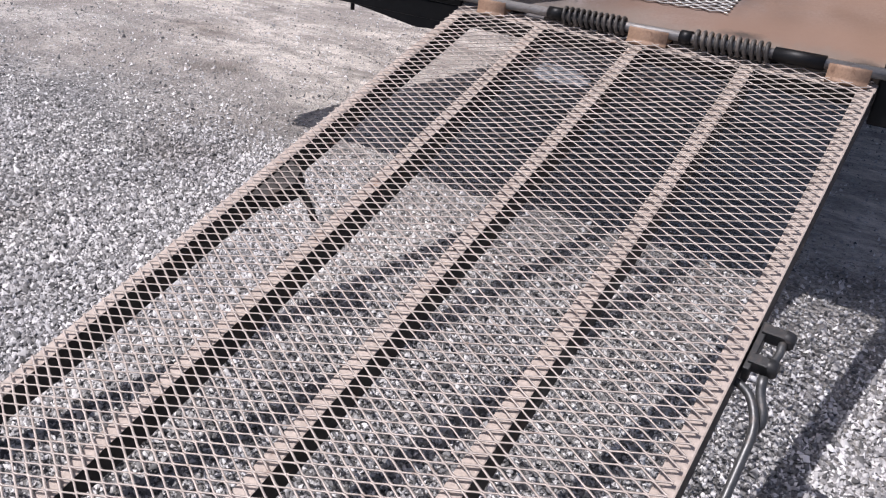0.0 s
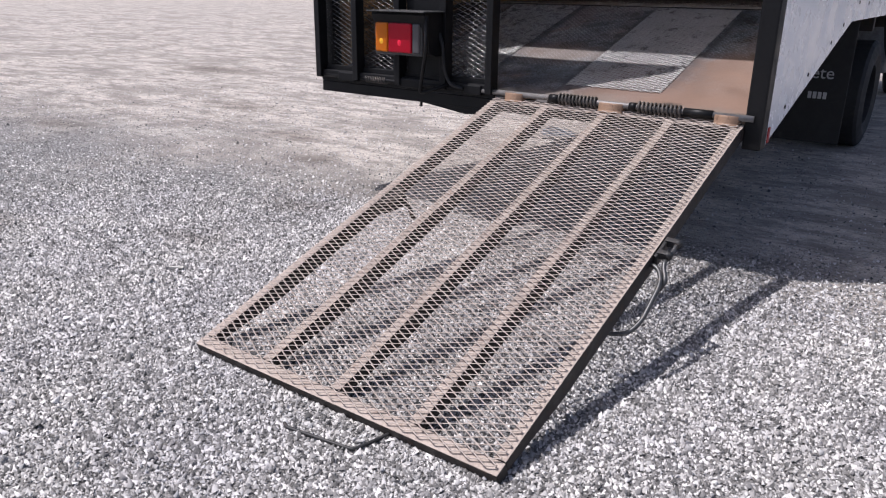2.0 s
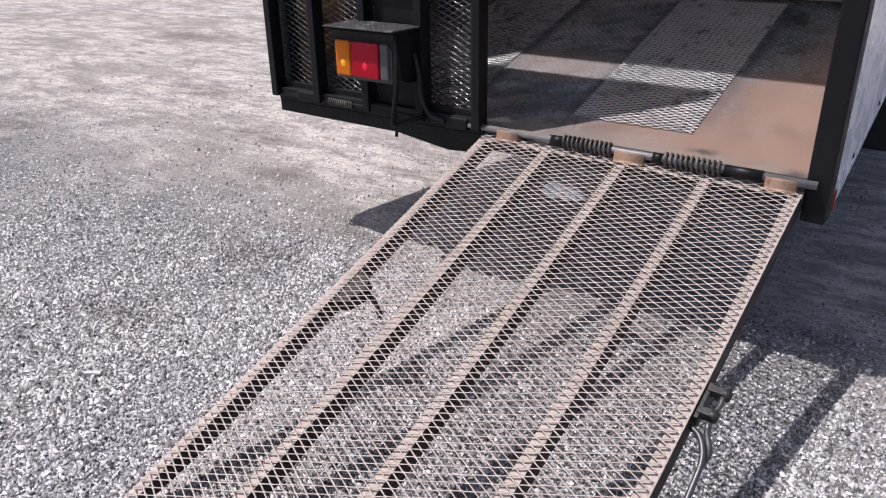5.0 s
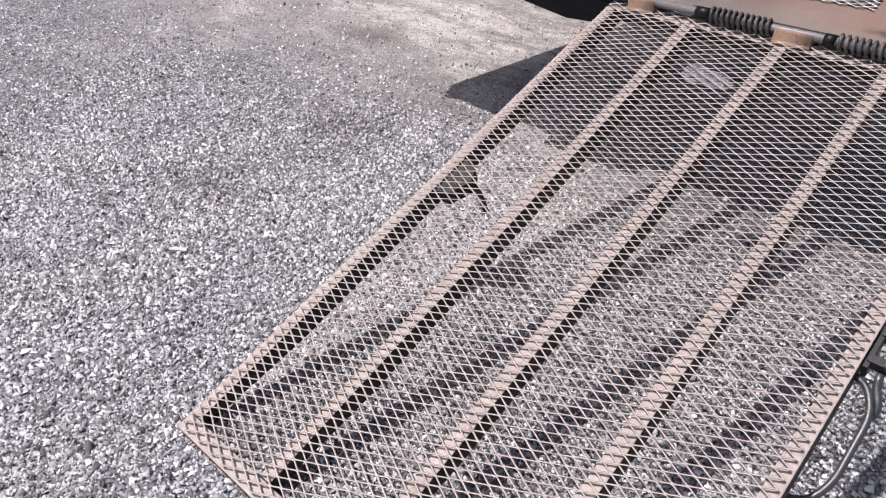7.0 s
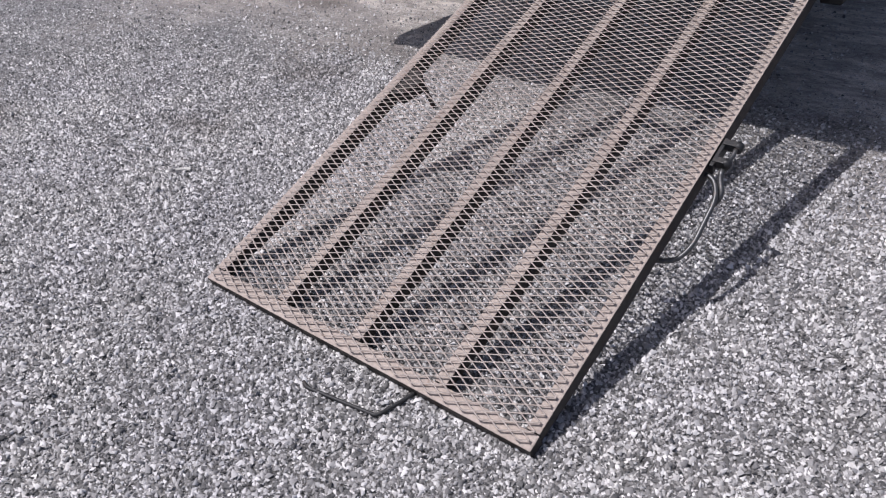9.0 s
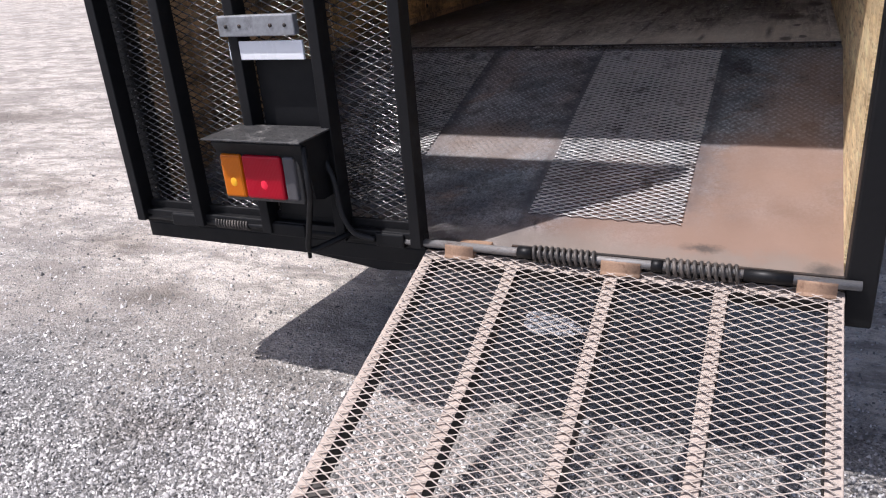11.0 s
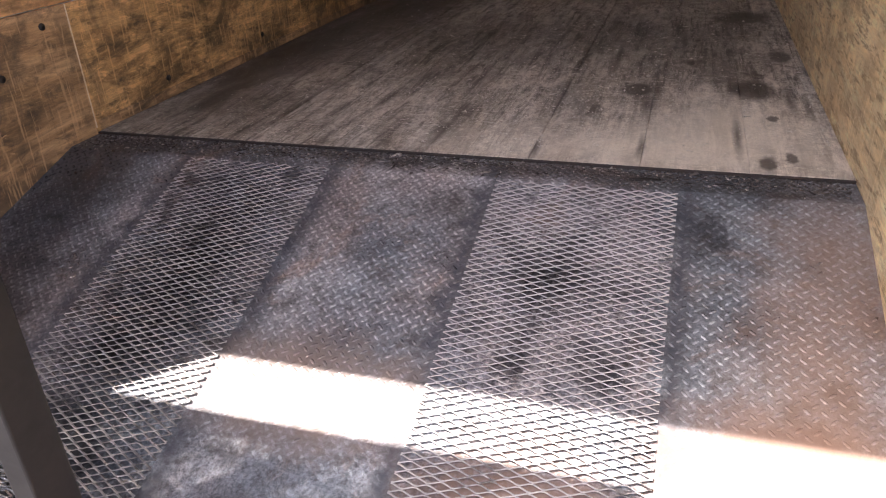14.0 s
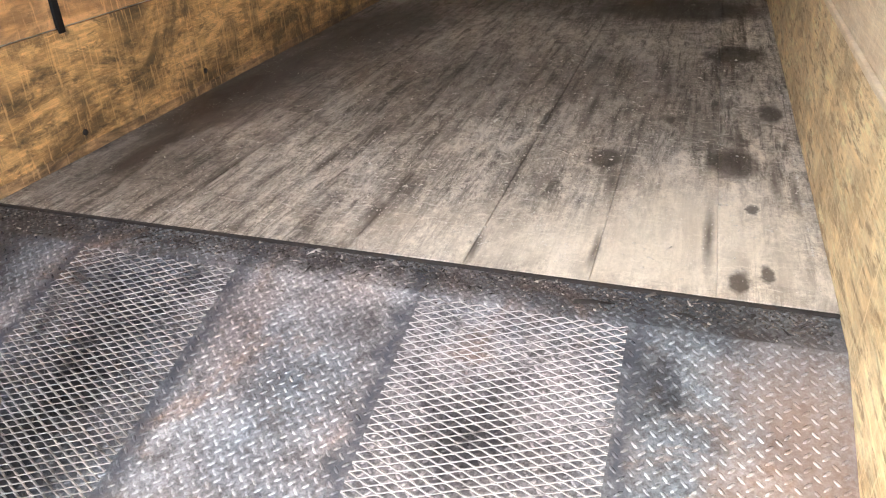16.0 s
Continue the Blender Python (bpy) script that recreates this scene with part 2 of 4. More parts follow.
    b.inputs["Metallic"].default_value = metal
    bump(nt, b, p2, 0.5, 0.0015)
    return m


M_PLATE = plate_mat("chequer_plate_steel", (0.56, 0.54, 0.54), (0.17, 0.175, 0.19), (0.38, 0.65), 0.25)
M_LUG = plate_mat("worn_plate_lug", (0.80, 0.78, 0.765), (0.42, 0.423, 0.44), (0.22, 0.4), 0.4)
M_STRIP = two_tone("worn_grip_mesh", (0.64, 0.625, 0.61), (0.40, 0.39, 0.38), (0.09, 0.08, 0.078), 11, (0.28, 0.5), 0.3, 0.2, (0.56, 0.68))

M_STRIP_DARK = two_tone("grimy_grip_mesh", (0.68, 0.665, 0.65), (0.43, 0.42, 0.41), (0.12, 0.116, 0.112), 14, (0.22, 0.4), 0.4, 0.2, (0.5, 0.64))

# deck boards: weathered grey-beige wood, smears and dark streaks along the grain
M_DECK, nt, b = mat("weathered_deck_wood")
v = coords(nt)
grain = noise_tex(nt, coords(nt, (30, 1.0, 10)), 5.0, 9, 0.75, 0.25)
streak = noise_tex(nt, coords(nt, (11, 0.9, 1)), 2.6, 9, 0.78, 0.3)
smear = noise_tex(nt, coords(nt, (3.0, 0.9, 1)), 1.7, 8, 0.72, 0.5)
mottle = noise_tex(nt, coords(nt, (1.5, 1, 1)), 16.0, 8, 0.78, 0.5)
scratch = noise_tex(nt, coords(nt, (7, 34, 10)), 4.0, 8, 0.75, 0.8)
blot = noise_tex(nt, coords(nt, (1.5, 0.8, 1)), 7.5, 7, 0.7, 0.4)
oi = nt.nodes.new("ShaderNodeObjectInfo")
col = ramp_of(nt, mottle, [(0.32, (0.34, 0.295, 0.245)), (0.47, (0.68, 0.62, 0.53)), (0.60, (0.95, 0.89, 0.77))])
grit = noise_tex(nt, coords(nt, (1.6, 1, 1)), 70.0, 7, 0.8, 0.3)
col = mix(nt, 0.85, col, ramp_of(nt, grit, [(0.38, grey(0.2)), (0.54, grey(1.0))]), "MULTIPLY")
lines = noise_tex(nt, coords(nt, (60, 0.8, 1)), 2.0, 6, 0.7, 0.1)
col = mix(nt, ramp_of(nt, lines, [(0.58, grey(0)), (0.66, grey(0.8))]), col, (0.09, 0.073, 0.06))
col = mix(nt, 0.4, col, ramp_of(nt, grain, [(0.34, grey(0.38)), (0.55, grey(1.0))]), "MULTIPLY")
col = mix(nt, ramp_of(nt, scratch, [(0.56, grey(0)), (0.68, grey(0.5))]), col, (0.80, 0.76, 0.68))
col = mix(nt, ramp_of(nt, smear, [(0.48, grey(0)), (0.66, grey(0.7))]), col, (0.14, 0.118, 0.098))
col = mix(nt, ramp_of(nt, streak, [(0.49, grey(0)), (0.60, grey(0.85))]), col, (0.085, 0.068, 0.056))
broad_streak = noise_tex(nt, coords(nt, (5, 1.1, 1)), 2.2, 10, 0.8, 0.5)
col = mix(nt, ramp_of(nt, broad_streak, [(0.52, grey(0)), (0.64, grey(0.45))]), col, (0.14, 0.12, 0.10))
col = mix(nt, ramp_of(nt, broad_streak, [(0.38, grey(0.7)), (0.49, grey(0))]), col, (0.92, 0.86, 0.77))
blots = noise_tex(nt, coords(nt, (2.2, 1.2, 1)), 9.0, 9, 0.78, 0.5)
col = mix(nt, 0.8, col, ramp_of(nt, blots, [(0.36, grey(0.35)), (0.50, grey(0.95)), (0.62, grey(1.0))]), "MULTIPLY")
rubbed = noise_tex(nt, coords(nt, (2.5, 9, 1)), 6.0, 8, 0.8, 0.9)
col = mix(nt, ramp_of(nt, rubbed, [(0.55, grey(0)), (0.64, grey(0.7))]), col, (0.90, 0.86, 0.77))
col = mix(nt, ramp_of(nt, blot, [(0.61, grey(0)), (0.68, grey(0.75))]), col, (0.10, 0.08, 0.066))
col = blotches(nt, v, col, ((0.62, 1.62, 0.80, 0.32), (0.85, 1.9, 0.40, 0.4)), (0.88, 0.81, 0.68), 0.5, 0.7, 8.0, 0.1, "MIX")
# darker tone along the left wall and far in; then old oil spots and drag marks: x, y, half width, half length
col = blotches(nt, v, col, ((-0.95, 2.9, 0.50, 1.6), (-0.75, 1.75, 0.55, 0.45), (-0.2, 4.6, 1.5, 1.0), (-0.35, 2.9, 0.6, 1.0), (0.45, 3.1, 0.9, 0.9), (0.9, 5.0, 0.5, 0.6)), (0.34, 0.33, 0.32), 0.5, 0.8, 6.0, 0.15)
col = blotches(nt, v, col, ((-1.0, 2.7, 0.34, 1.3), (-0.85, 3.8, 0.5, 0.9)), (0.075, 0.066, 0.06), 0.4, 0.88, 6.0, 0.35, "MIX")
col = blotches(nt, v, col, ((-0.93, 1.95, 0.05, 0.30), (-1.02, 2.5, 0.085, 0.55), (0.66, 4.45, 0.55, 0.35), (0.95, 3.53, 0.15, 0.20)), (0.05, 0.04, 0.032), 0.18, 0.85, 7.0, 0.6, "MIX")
col = blotches(nt, v, col, ((0.555, 2.23, 0.07, 0.10), (0.937, 2.27, 0.085, 0.15), (0.942, 1.57, 0.03, 0.06), (1.0, 1.62, 0.018, 0.05), (0.73, 2.62, 0.02, 0.05), (0.98, 1.95, 0.016, 0.04), (1.06, 2.75, 0.05, 0.12)),
               (0.06, 0.047, 0.038), 0.06, 0.85, 14.0, 0.6, "MIX")
col = blotches(nt, v, col, ((0.60, 2.05, 0.022, 0.13), (0.865, 2.30, 0.018, 0.15), (1.045, 2.18, 0.024, 0.26), (1.095, 2.10, 0.016, 0.18), (0.872, 1.78, 0.018, 0.24), (0.610, 1.64, 0.016, 0.14), (0.322, 1.58, 0.016, 0.12),
                            (-0.295, 2.0, 0.026, 0.20), (0.010, 1.68, 0.020, 0.22), (0.31, 2.2, 0.014, 0.3), (-0.03, 2.3, 0.014, 0.3), (0.45, 2.7, 0.02, 0.4), (0.70, 3.0, 0.02, 0.4), (-0.58, 1.9, 0.016, 0.3)),
               (0.07, 0.055, 0.045), 0.016, 0.8, 30.0, 0.15, "MIX")
col = mix(nt, 0.3, col, ramp_of(nt, oi.outputs["Random"], [(0, grey(0.6)), (1, grey(1.0))]), "MULTIPLY")
for sc, near, far in ((15, 0.035, 0.06), (42, 0.07, 0.11), (85, 0.10, 0.16)):          # spilt white grains and paint specks
    flecks = nt.nodes.new("ShaderNodeTexVoronoi")
    flecks.inputs["Scale"].default_value = sc
    nt.links.new(v, flecks.inputs["Vector"])
    seen = ramp_of(nt, noise_tex(nt, v, 5.0, 3), [(0.45, grey(0)), (0.6, grey(1))])
    col = mix(nt, mix(nt, 1.0, seen, ramp_of(nt, flecks.outputs["Distance"], [(near, grey(0.85)), (far, grey(0))]), "MULTIPLY"), col, (0.82, 0.80, 0.75))
nt.links.new(col, b.inputs["Base Color"])
nt.links.new(ramp_of(nt, smear, [(0.35, grey(0.7)), (0.65, grey(0.45))]), b.inputs["Roughness"])
bump(nt, b, mottle, 0.6, 0.0015)


def board_mat(name, light, mid, dark, dirt, strands, filth=1.0, slashes=0.0):
    """Sheet timber: strand board with long flakes, or plywood with running grain and knots; stained by use."""
    m, nt, b = mat(name)
    v = coords(nt)
    grain = noise_tex(nt, coords(nt, (1, 2.0, 34)), 5, 8, 0.72, 0.7)
    wide = noise_tex(nt, coords(nt, (1, 0.7, 5)), 3.0, 5, 0.6, 1.2)
    stains = noise_tex(nt, v, 3.2, 8, 0.7, 0.7)
    runs = noise_tex(nt, coords(nt, (1, 26, 2.0)), 3.0, 6, 0.65, 0.3)
    if strands:
        cols = []
        for turn, sc in ((62, 1.0), (-36, 1.35)):
            mp = nt.nodes.new("ShaderNodeMapping")
            mp.inputs["Rotation"].default_value = (radians(turn), 0, 0)
            mp.inputs["Scale"].default_value = (1, 8 * sc, 40 * sc)
            tc = nt.nodes.new("ShaderNodeTexCoord")
            nt.links.new(tc.outputs["Object"], mp.inputs["Vector"])
            vo = nt.nodes.new("ShaderNodeTexVoronoi")
            vo.inputs["Scale"].default_value = 1.0
            nt.links.new(mp.outputs[0], vo.inputs["Vector"])
            sp = nt.nodes.new("ShaderNodeSeparateColor")
            nt.links.new(vo.outputs["Color"], sp.inputs[0])
            cols.append(ramp_of(nt, sp.outputs[0], [(0.0, tuple((p + q) / 2 for p, q in zip(dark, mid))), (0.12, mid), (0.7, light), (1.0, tuple(min(1, c * 1.12) for c in light))]))
        pick = noise_tex(nt, coords(nt, (1, 7, 20)), 2.0, 4, 0.7, 1.0)
        col = mix(nt, ramp_of(nt, pick, [(0.47, grey(0)), (0.53, grey(1))]), cols[0], cols[1])
    else:
        col = ramp_of(nt, wide, [(0.3, dark), (0.48, mid), (0.62, light), (0.75, mid)])
        rings = nt.nodes.new("ShaderNodeTexWave")          # veneer figure
        rings.bands_direction = "Z"
        for k, q in (("Scale", 3.2), ("Distortion", 14.0), ("Detail", 4.0), ("Detail Scale", 0.6)):
            rings.inputs[k].default_value = q
        nt.links.new(coords(nt, (1, 0.35, 1.7)), rings.inputs["Vector"])
        col = mix(nt, ramp_of(nt, rings.outputs["Fac"], [(0.05, grey(0.28)), (0.35, grey(0))]), col, dark)
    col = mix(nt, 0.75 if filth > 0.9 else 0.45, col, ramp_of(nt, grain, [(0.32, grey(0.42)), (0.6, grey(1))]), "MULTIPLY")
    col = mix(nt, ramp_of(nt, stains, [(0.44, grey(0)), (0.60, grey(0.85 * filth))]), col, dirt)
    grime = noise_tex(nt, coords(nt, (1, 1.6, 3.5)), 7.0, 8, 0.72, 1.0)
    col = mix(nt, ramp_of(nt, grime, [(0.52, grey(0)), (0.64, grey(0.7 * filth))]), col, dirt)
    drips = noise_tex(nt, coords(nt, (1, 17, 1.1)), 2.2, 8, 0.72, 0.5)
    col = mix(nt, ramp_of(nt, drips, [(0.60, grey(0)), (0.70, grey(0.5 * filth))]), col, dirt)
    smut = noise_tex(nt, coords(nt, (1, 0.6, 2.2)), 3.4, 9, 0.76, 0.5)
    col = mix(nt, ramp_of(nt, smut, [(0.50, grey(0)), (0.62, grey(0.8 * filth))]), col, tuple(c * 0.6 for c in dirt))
    for turn, sc in ((58, 1.0), (-40, 1.3), (75, 1.6)):          # dark slanting strands
        if slashes:
            mp = nt.nodes.new("ShaderNodeMapping")
            mp.inputs["Rotation"].default_value = (radians(turn), 0, 0)
            mp.inputs["Scale"].default_value = (1, 5 * sc, 34 * sc)
            tc = nt.nodes.new("ShaderNodeTexCoord")
            nt.links.new(tc.outputs["Object"], mp.inputs["Vector"])
            cut = noise_tex(nt, mp.outputs[0], 1.0, 5, 0.65, 0.4)
            col = mix(nt, ramp_of(nt, cut, [(0.57, grey(0)), (0.66, grey(slashes))]), col, dark)
    scrape = noise_tex(nt, coords(nt, (1, 3, 40)), 3.0, 7, 0.75, 1.8)
    col = mix(nt, ramp_of(nt, runs, [(0.56, grey(0)), (0.63, grey(0.5))]), col, light)
    col = mix(nt, ramp_of(nt, scrape, [(0.63, grey(0)), (0.68, grey(0.7))]), col, tuple(min(1, c * 1.15) for c in light))
    nt.links.new(col, b.inputs["Base Color"])
    b.inputs["Roughness"].default_value = 0.55
    bump(nt, b, grain, 0.9, 0.003)
    return m


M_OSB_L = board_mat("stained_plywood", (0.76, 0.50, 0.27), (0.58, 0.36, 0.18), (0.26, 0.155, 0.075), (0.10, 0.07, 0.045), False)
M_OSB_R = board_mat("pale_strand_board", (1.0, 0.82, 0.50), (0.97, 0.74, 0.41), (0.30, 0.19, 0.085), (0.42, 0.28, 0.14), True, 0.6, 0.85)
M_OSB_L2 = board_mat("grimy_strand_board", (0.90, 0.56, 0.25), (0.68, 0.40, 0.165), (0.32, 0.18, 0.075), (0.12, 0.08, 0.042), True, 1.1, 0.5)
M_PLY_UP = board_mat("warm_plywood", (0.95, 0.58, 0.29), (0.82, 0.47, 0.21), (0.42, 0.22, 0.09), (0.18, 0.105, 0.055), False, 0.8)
M_LINING = board_mat("pale_plywood", (0.92, 0.80, 0.60), (0.88, 0.74, 0.53), (0.74, 0.58, 0.38), (0.55, 0.40, 0.25), False, 0.35)
M_DARKWOOD = two_tone("dark_lining", (0.24, 0.18, 0.12), (0.30, 0.22, 0.15), (0.14, 0.10, 0.07), 4, (0.6, 0.8))

DAMP = ((-1.02, -0.95, 0.24, 0.15), (-1.95, -1.38, 0.22, 0.16), (-2.5, 1.07, 0.45, 0.25), (-3.9, 1.8, 0.7, 0.35), (-1.75, 0.55, 0.25, 0.2), (-0.95, -0.25, 0.3, 0.16), (-6.8, 3.7, 1.2, 0.5), (-4.4, 0.2, 0.8, 0.3))

# ground: compacted grit and dusty soil
M_GROUND, nt, b = mat("gravel_ground")
v = coords(nt)
g1 = nt.nodes.new("ShaderNodeTexVoronoi")
g1.inputs["Scale"].default_value = 105
nt.links.new(v, g1.inputs["Vector"])
cell = nt.nodes.new("ShaderNodeSeparateColor")
nt.links.new(g1.outputs["Color"], cell.inputs[0])
g2 = noise_tex(nt, v, 170, 4, 0.7)
big = noise_tex(nt, v, 0.9, 5, 0.6, 0.3)
mid_n = noise_tex(nt, v, 4.0, 6, 0.65)
col = ramp_of(nt, cell.outputs[0], [(0.0, (0.10, 0.096, 0.092)), (0.5, (0.24, 0.23, 0.22)), (1.0, (0.46, 0.445, 0.43))])
soil = ramp_of(nt, g2, [(0.3, (0.72, 0.635, 0.55)), (0.7, (0.96, 0.875, 0.785))])
speck = nt.nodes.new("ShaderNodeTexVoronoi")
speck.inputs["Scale"].default_value = 38
nt.links.new(v, speck.inputs["Vector"])
soil = mix(nt, ramp_of(nt, speck.outputs["Distance"], [(0.16, grey(0.75)), (0.34, grey(0))]), soil, cell.outputs[0])
scuff = noise_tex(nt, coords(nt, (1.0, 2.6, 1)), 2.4, 7, 0.7, 0.5)
clod_tone = noise_tex(nt, coords(nt, (1, 1.7, 1)), 17.0, 8, 0.78, 0.4)
soil = mix(nt, 0.8, soil, ramp_of(nt, clod_tone, [(0.36, grey(0.5)), (0.54, grey(1.0))]), "MULTIPLY")
lump = noise_tex(nt, coords(nt, (1, 1.5, 1)), 6.0, 9, 0.8, 0.3)
soil = mix(nt, 0.85, soil, ramp_of(nt, lump, [(0.36, grey(0.40)), (0.50, grey(1.0))]), "MULTIPLY")
soil = mix(nt, ramp_of(nt, scuff, [(0.47, grey(0)), (0.60, grey(0.85))]), soil, (0.31, 0.27, 0.235))
wide = noise_tex(nt, coords(nt, (1.0, 2.2, 1)), 0.8, 8, 0.68, 0.6)
soil = mix(nt, ramp_of(nt, wide, [(0.47, grey(0)), (0.58, grey(0.75))]), soil, (0.32, 0.28, 0.245))
sep = nt.nodes.new("ShaderNodeSeparateXYZ")
nt.links.new(v, sep.inputs[0])
away = nt.nodes.new("ShaderNodeMath")
away.operation = "MULTIPLY_ADD"
away.inputs[1].default_value = 0.28
away.inputs[2].default_value = 0.05
nt.links.new(sep.outputs["Y"], away.inputs[0])
soily = nt.nodes.new("ShaderNodeMath")
soily.operation = "ADD"
nt.links.new(away.outputs[0], soily.inputs[0])
nt.links.new(big, soily.inputs[1])
col = mix(nt, ramp_of(nt, soily.outputs[0], [(0.40, grey(0)), (0.85, grey(0.85))]), col, soil)
col = mix(nt, 0.5, col, ramp_of(nt, mid_n, [(0.35, grey(0.62)), (0.65, grey(1))]), "MULTIPLY")
col = mix(nt, 0.8, col, ramp_of(nt, noise_tex(nt, coords(nt, (1, 2.2, 1)), 3.2, 10, 0.82, 0.4), [(0.36, grey(0.6)), (0.48, grey(0.95)), (0.66, grey(1.0))]), "MULTIPLY")
col = blotches(nt, v, col, DAMP, (0.60, 0.575, 0.55), 0.7, 0.8, 4.0, 0.15)
nt.links.new(col, b.inputs["Base Color"])
b.inputs["Roughness"].default_value = 0.9
clods = noise_tex(nt, coords(nt, (1, 1.4, 1)), 26.0, 7, 0.75, 0.6)
both = nt.nodes.new("ShaderNodeMath")
both.operation = "MULTIPLY_ADD"
both.inputs[1].default_value = 0.5
nt.links.new(g1.outputs["Distance"], both.inputs[0])
nt.links.new(clods, both.inputs[2])
bump(nt, b, both.outputs[0], 0.9, 0.022)

M_STONE, nt, b = mat("gravel_stone")
v = coords(nt)
geo = nt.nodes.new("ShaderNodeNewGeometry")
fine = noise_tex(nt, v, 260, 3, 0.6)
patchy = noise_tex(nt, v, 1.6, 4, 0.6)
col = ramp_of(nt, geo.outputs["Random Per Island"], [(0.0, (0.07, 0.069, 0.068)), (0.36, (0.245, 0.24, 0.237)), (0.74, (0.53, 0.52, 0.51)), (1.0, (0.84, 0.825, 0.81))])
col = mix(nt, 0.4, col, ramp_of(nt, fine, [(0.3, grey(0.6)), (0.7, grey(1))]), "MULTIPLY")
col = mix(nt, 0.5, col, ramp_of(nt, patchy, [(0.35, (0.72, 0.70, 0.74)), (0.65, (1.0, 0.97, 0.93))]), "MULTIPLY")
col = blotches(nt, v, col, DAMP, (0.60, 0.575, 0.55), 0.7, 0.8, 4.0, 0.15)
nt.links.new(col, b.inputs["Base Color"])
b.inputs["Roughness"].default_value = 0.75


M_GRIT, nt, b = mat("caught_grit")
geo = nt.nodes.new("ShaderNodeNewGeometry")
col = ramp_of(nt, geo.outputs["Random Per Island"], [(0.0, (0.03, 0.027, 0.026)), (0.6, (0.09, 0.08, 0.073)), (0.88, (0.20, 0.175, 0.16)), (1.0, (0.62, 0.58, 0.53))])
nt.links.new(mix(nt, 0.5, col, ramp_of(nt, noise_tex(nt, coords(nt), 300, 3), [(0.3, grey(0.6)), (0.7, grey(1))]), "MULTIPLY"), b.inputs["Base Color"])
b.inputs["Roughness"].default_value = 0.85


# ---------------------------------------------------------------- geometry helpers
def to_object(name, bm, material, parent=None, label=""):
    me = bpy.data.meshes.new(name)
    bm.to_mesh(me)
    bm.free()
    me.materials.append(material)
    ob = new(name, me)
    if parent is not None:
        ob.parent = parent
    if label:
        ob["label"] = label
    return ob


def part(name, bm, material, parent, label=""):
    return to_object(name, bm, material, parent, label)


def from_arrays(name, verts, faces, material, parent=None, label=""):
    me = bpy.data.meshes.new(name)
    verts, faces = np.asarray(verts, np.float32), np.asarray(faces, np.int32)
    k = faces.shape[1]
    me.vertices.add(len(verts))
    me.vertices.foreach_set("co", verts.ravel())
    me.loops.add(faces.size)
    me.loops.foreach_set("vertex_index", faces.ravel())
    me.polygons.add(len(faces))
    me.polygons.foreach_set("loop_start", np.arange(0, faces.size, k, dtype=np.int32))
    me.update(calc_edges=True)
    me.materials.append(material)
    ob = new(name, me)
    if parent is not None:
        ob.parent = parent
    if label:
        ob["label"] = label
    return ob


def box(bm, x0, x1, y0, y1, z0, z1, bevel=0.0):
    """A bevelled block."""
    made = bmesh.ops.create_cube(bm, size=1.0)["verts"]
    for q in made:
        q.co = Vector((x0 + (q.co.x + 0.5) * (x1 - x0), y0 + (q.co.y + 0.5) * (y1 - y0), z0 + (q.co.z + 0.5) * (z1 - z0)))
    if bevel:
        edges = list({e for q in made for e in q.link_edges})
        bmesh.ops.bevel(bm, geom=edges, offset=bevel, segments=2, profile=0.5, affect="EDGES")


def block(x0, x1, y0, y1, z0, z1, bevel=0.0):
    bm = bmesh.new()
    box(bm, x0, x1, y0, y1, z0, z1, bevel)
    return bm


def prism(profile, a, b, axis="x"):
    """A profile of (p, q) pairs drawn out along an axis: p, q are the other two axes in order."""
    bm = bmesh.new()
    rows = []
    for s in (a, b):
        row = []
        for p, q in profile:
            row.append(bm.verts.new({"x": (s, p, q), "y": (p, s, q), "z": (p, q, s)}[axis]))
        rows.append(row)
    n = len(profile)
    bm.faces.new(rows[0])
    bm.faces.new(rows[1][::-1])
    for i in range(n):
        bm.faces.new((rows[0][i], rows[1][i], rows[1][(i + 1) % n], rows[0][(i + 1) % n]))
    bmesh.ops.recalc_face_normals(bm, faces=bm.faces)
    return bm


def tube(bm, points, radius, sides=10, closed=False):
    """A round bar along a line of points."""
    pts = [Vector(p) for p in points]
    rings = []
    n = len(pts)
    up = Vector((0.123, 0.456, 0.88)).normalized()
    for i, p in enumerate(pts):
        a = pts[(i - 1) % n] if closed or i else p
        c = pts[(i + 1) % n] if closed or i < n - 1 else p
        d = (c - a).normalized()
        side = d.cross(up)
        if side.length < 1e-3:
            side = d.orthogonal()
        side.normalize()
        over = side.cross(d)
        rings.append([bm.verts.new(p + radius * (math.cos(w) * side + math.sin(w) * over)) for w in (2 * math.pi * k / sides for k in range(sides))])
    for i in range(n if closed else n - 1):
        r, s = rings[i], rings[(i + 1) % n]
        for k in range(sides):
            bm.faces.new((r[k], r[(k + 1) % sides], s[(k + 1) % sides], s[k]))
    if not closed:
        bm.faces.new(rings[0][::-1])
        bm.faces.new(rings[-1])
    for f in bm.faces:
        f.smooth = True


def rounded(points, cut=0.02, steps=4):
    """Softens the corners of a line of points."""
    pts = [Vector(p) for p in points]
    out = [pts[0]]
    for a, p, c in zip(pts, pts[1:], pts[2:]):
        d1, d2 = min(cut, (a - p).length / 2.2), min(cut, (c - p).length / 2.2)
        s, e = p + (a - p).normalized() * d1, p + (c - p).normalized() * d2
        for k in range(steps + 1):
            t = k / steps
            out.append((1 - t) ** 2 * s + 2 * t * (1 - t) * p + t * t * e)
    out.append(pts[-1])
    return out


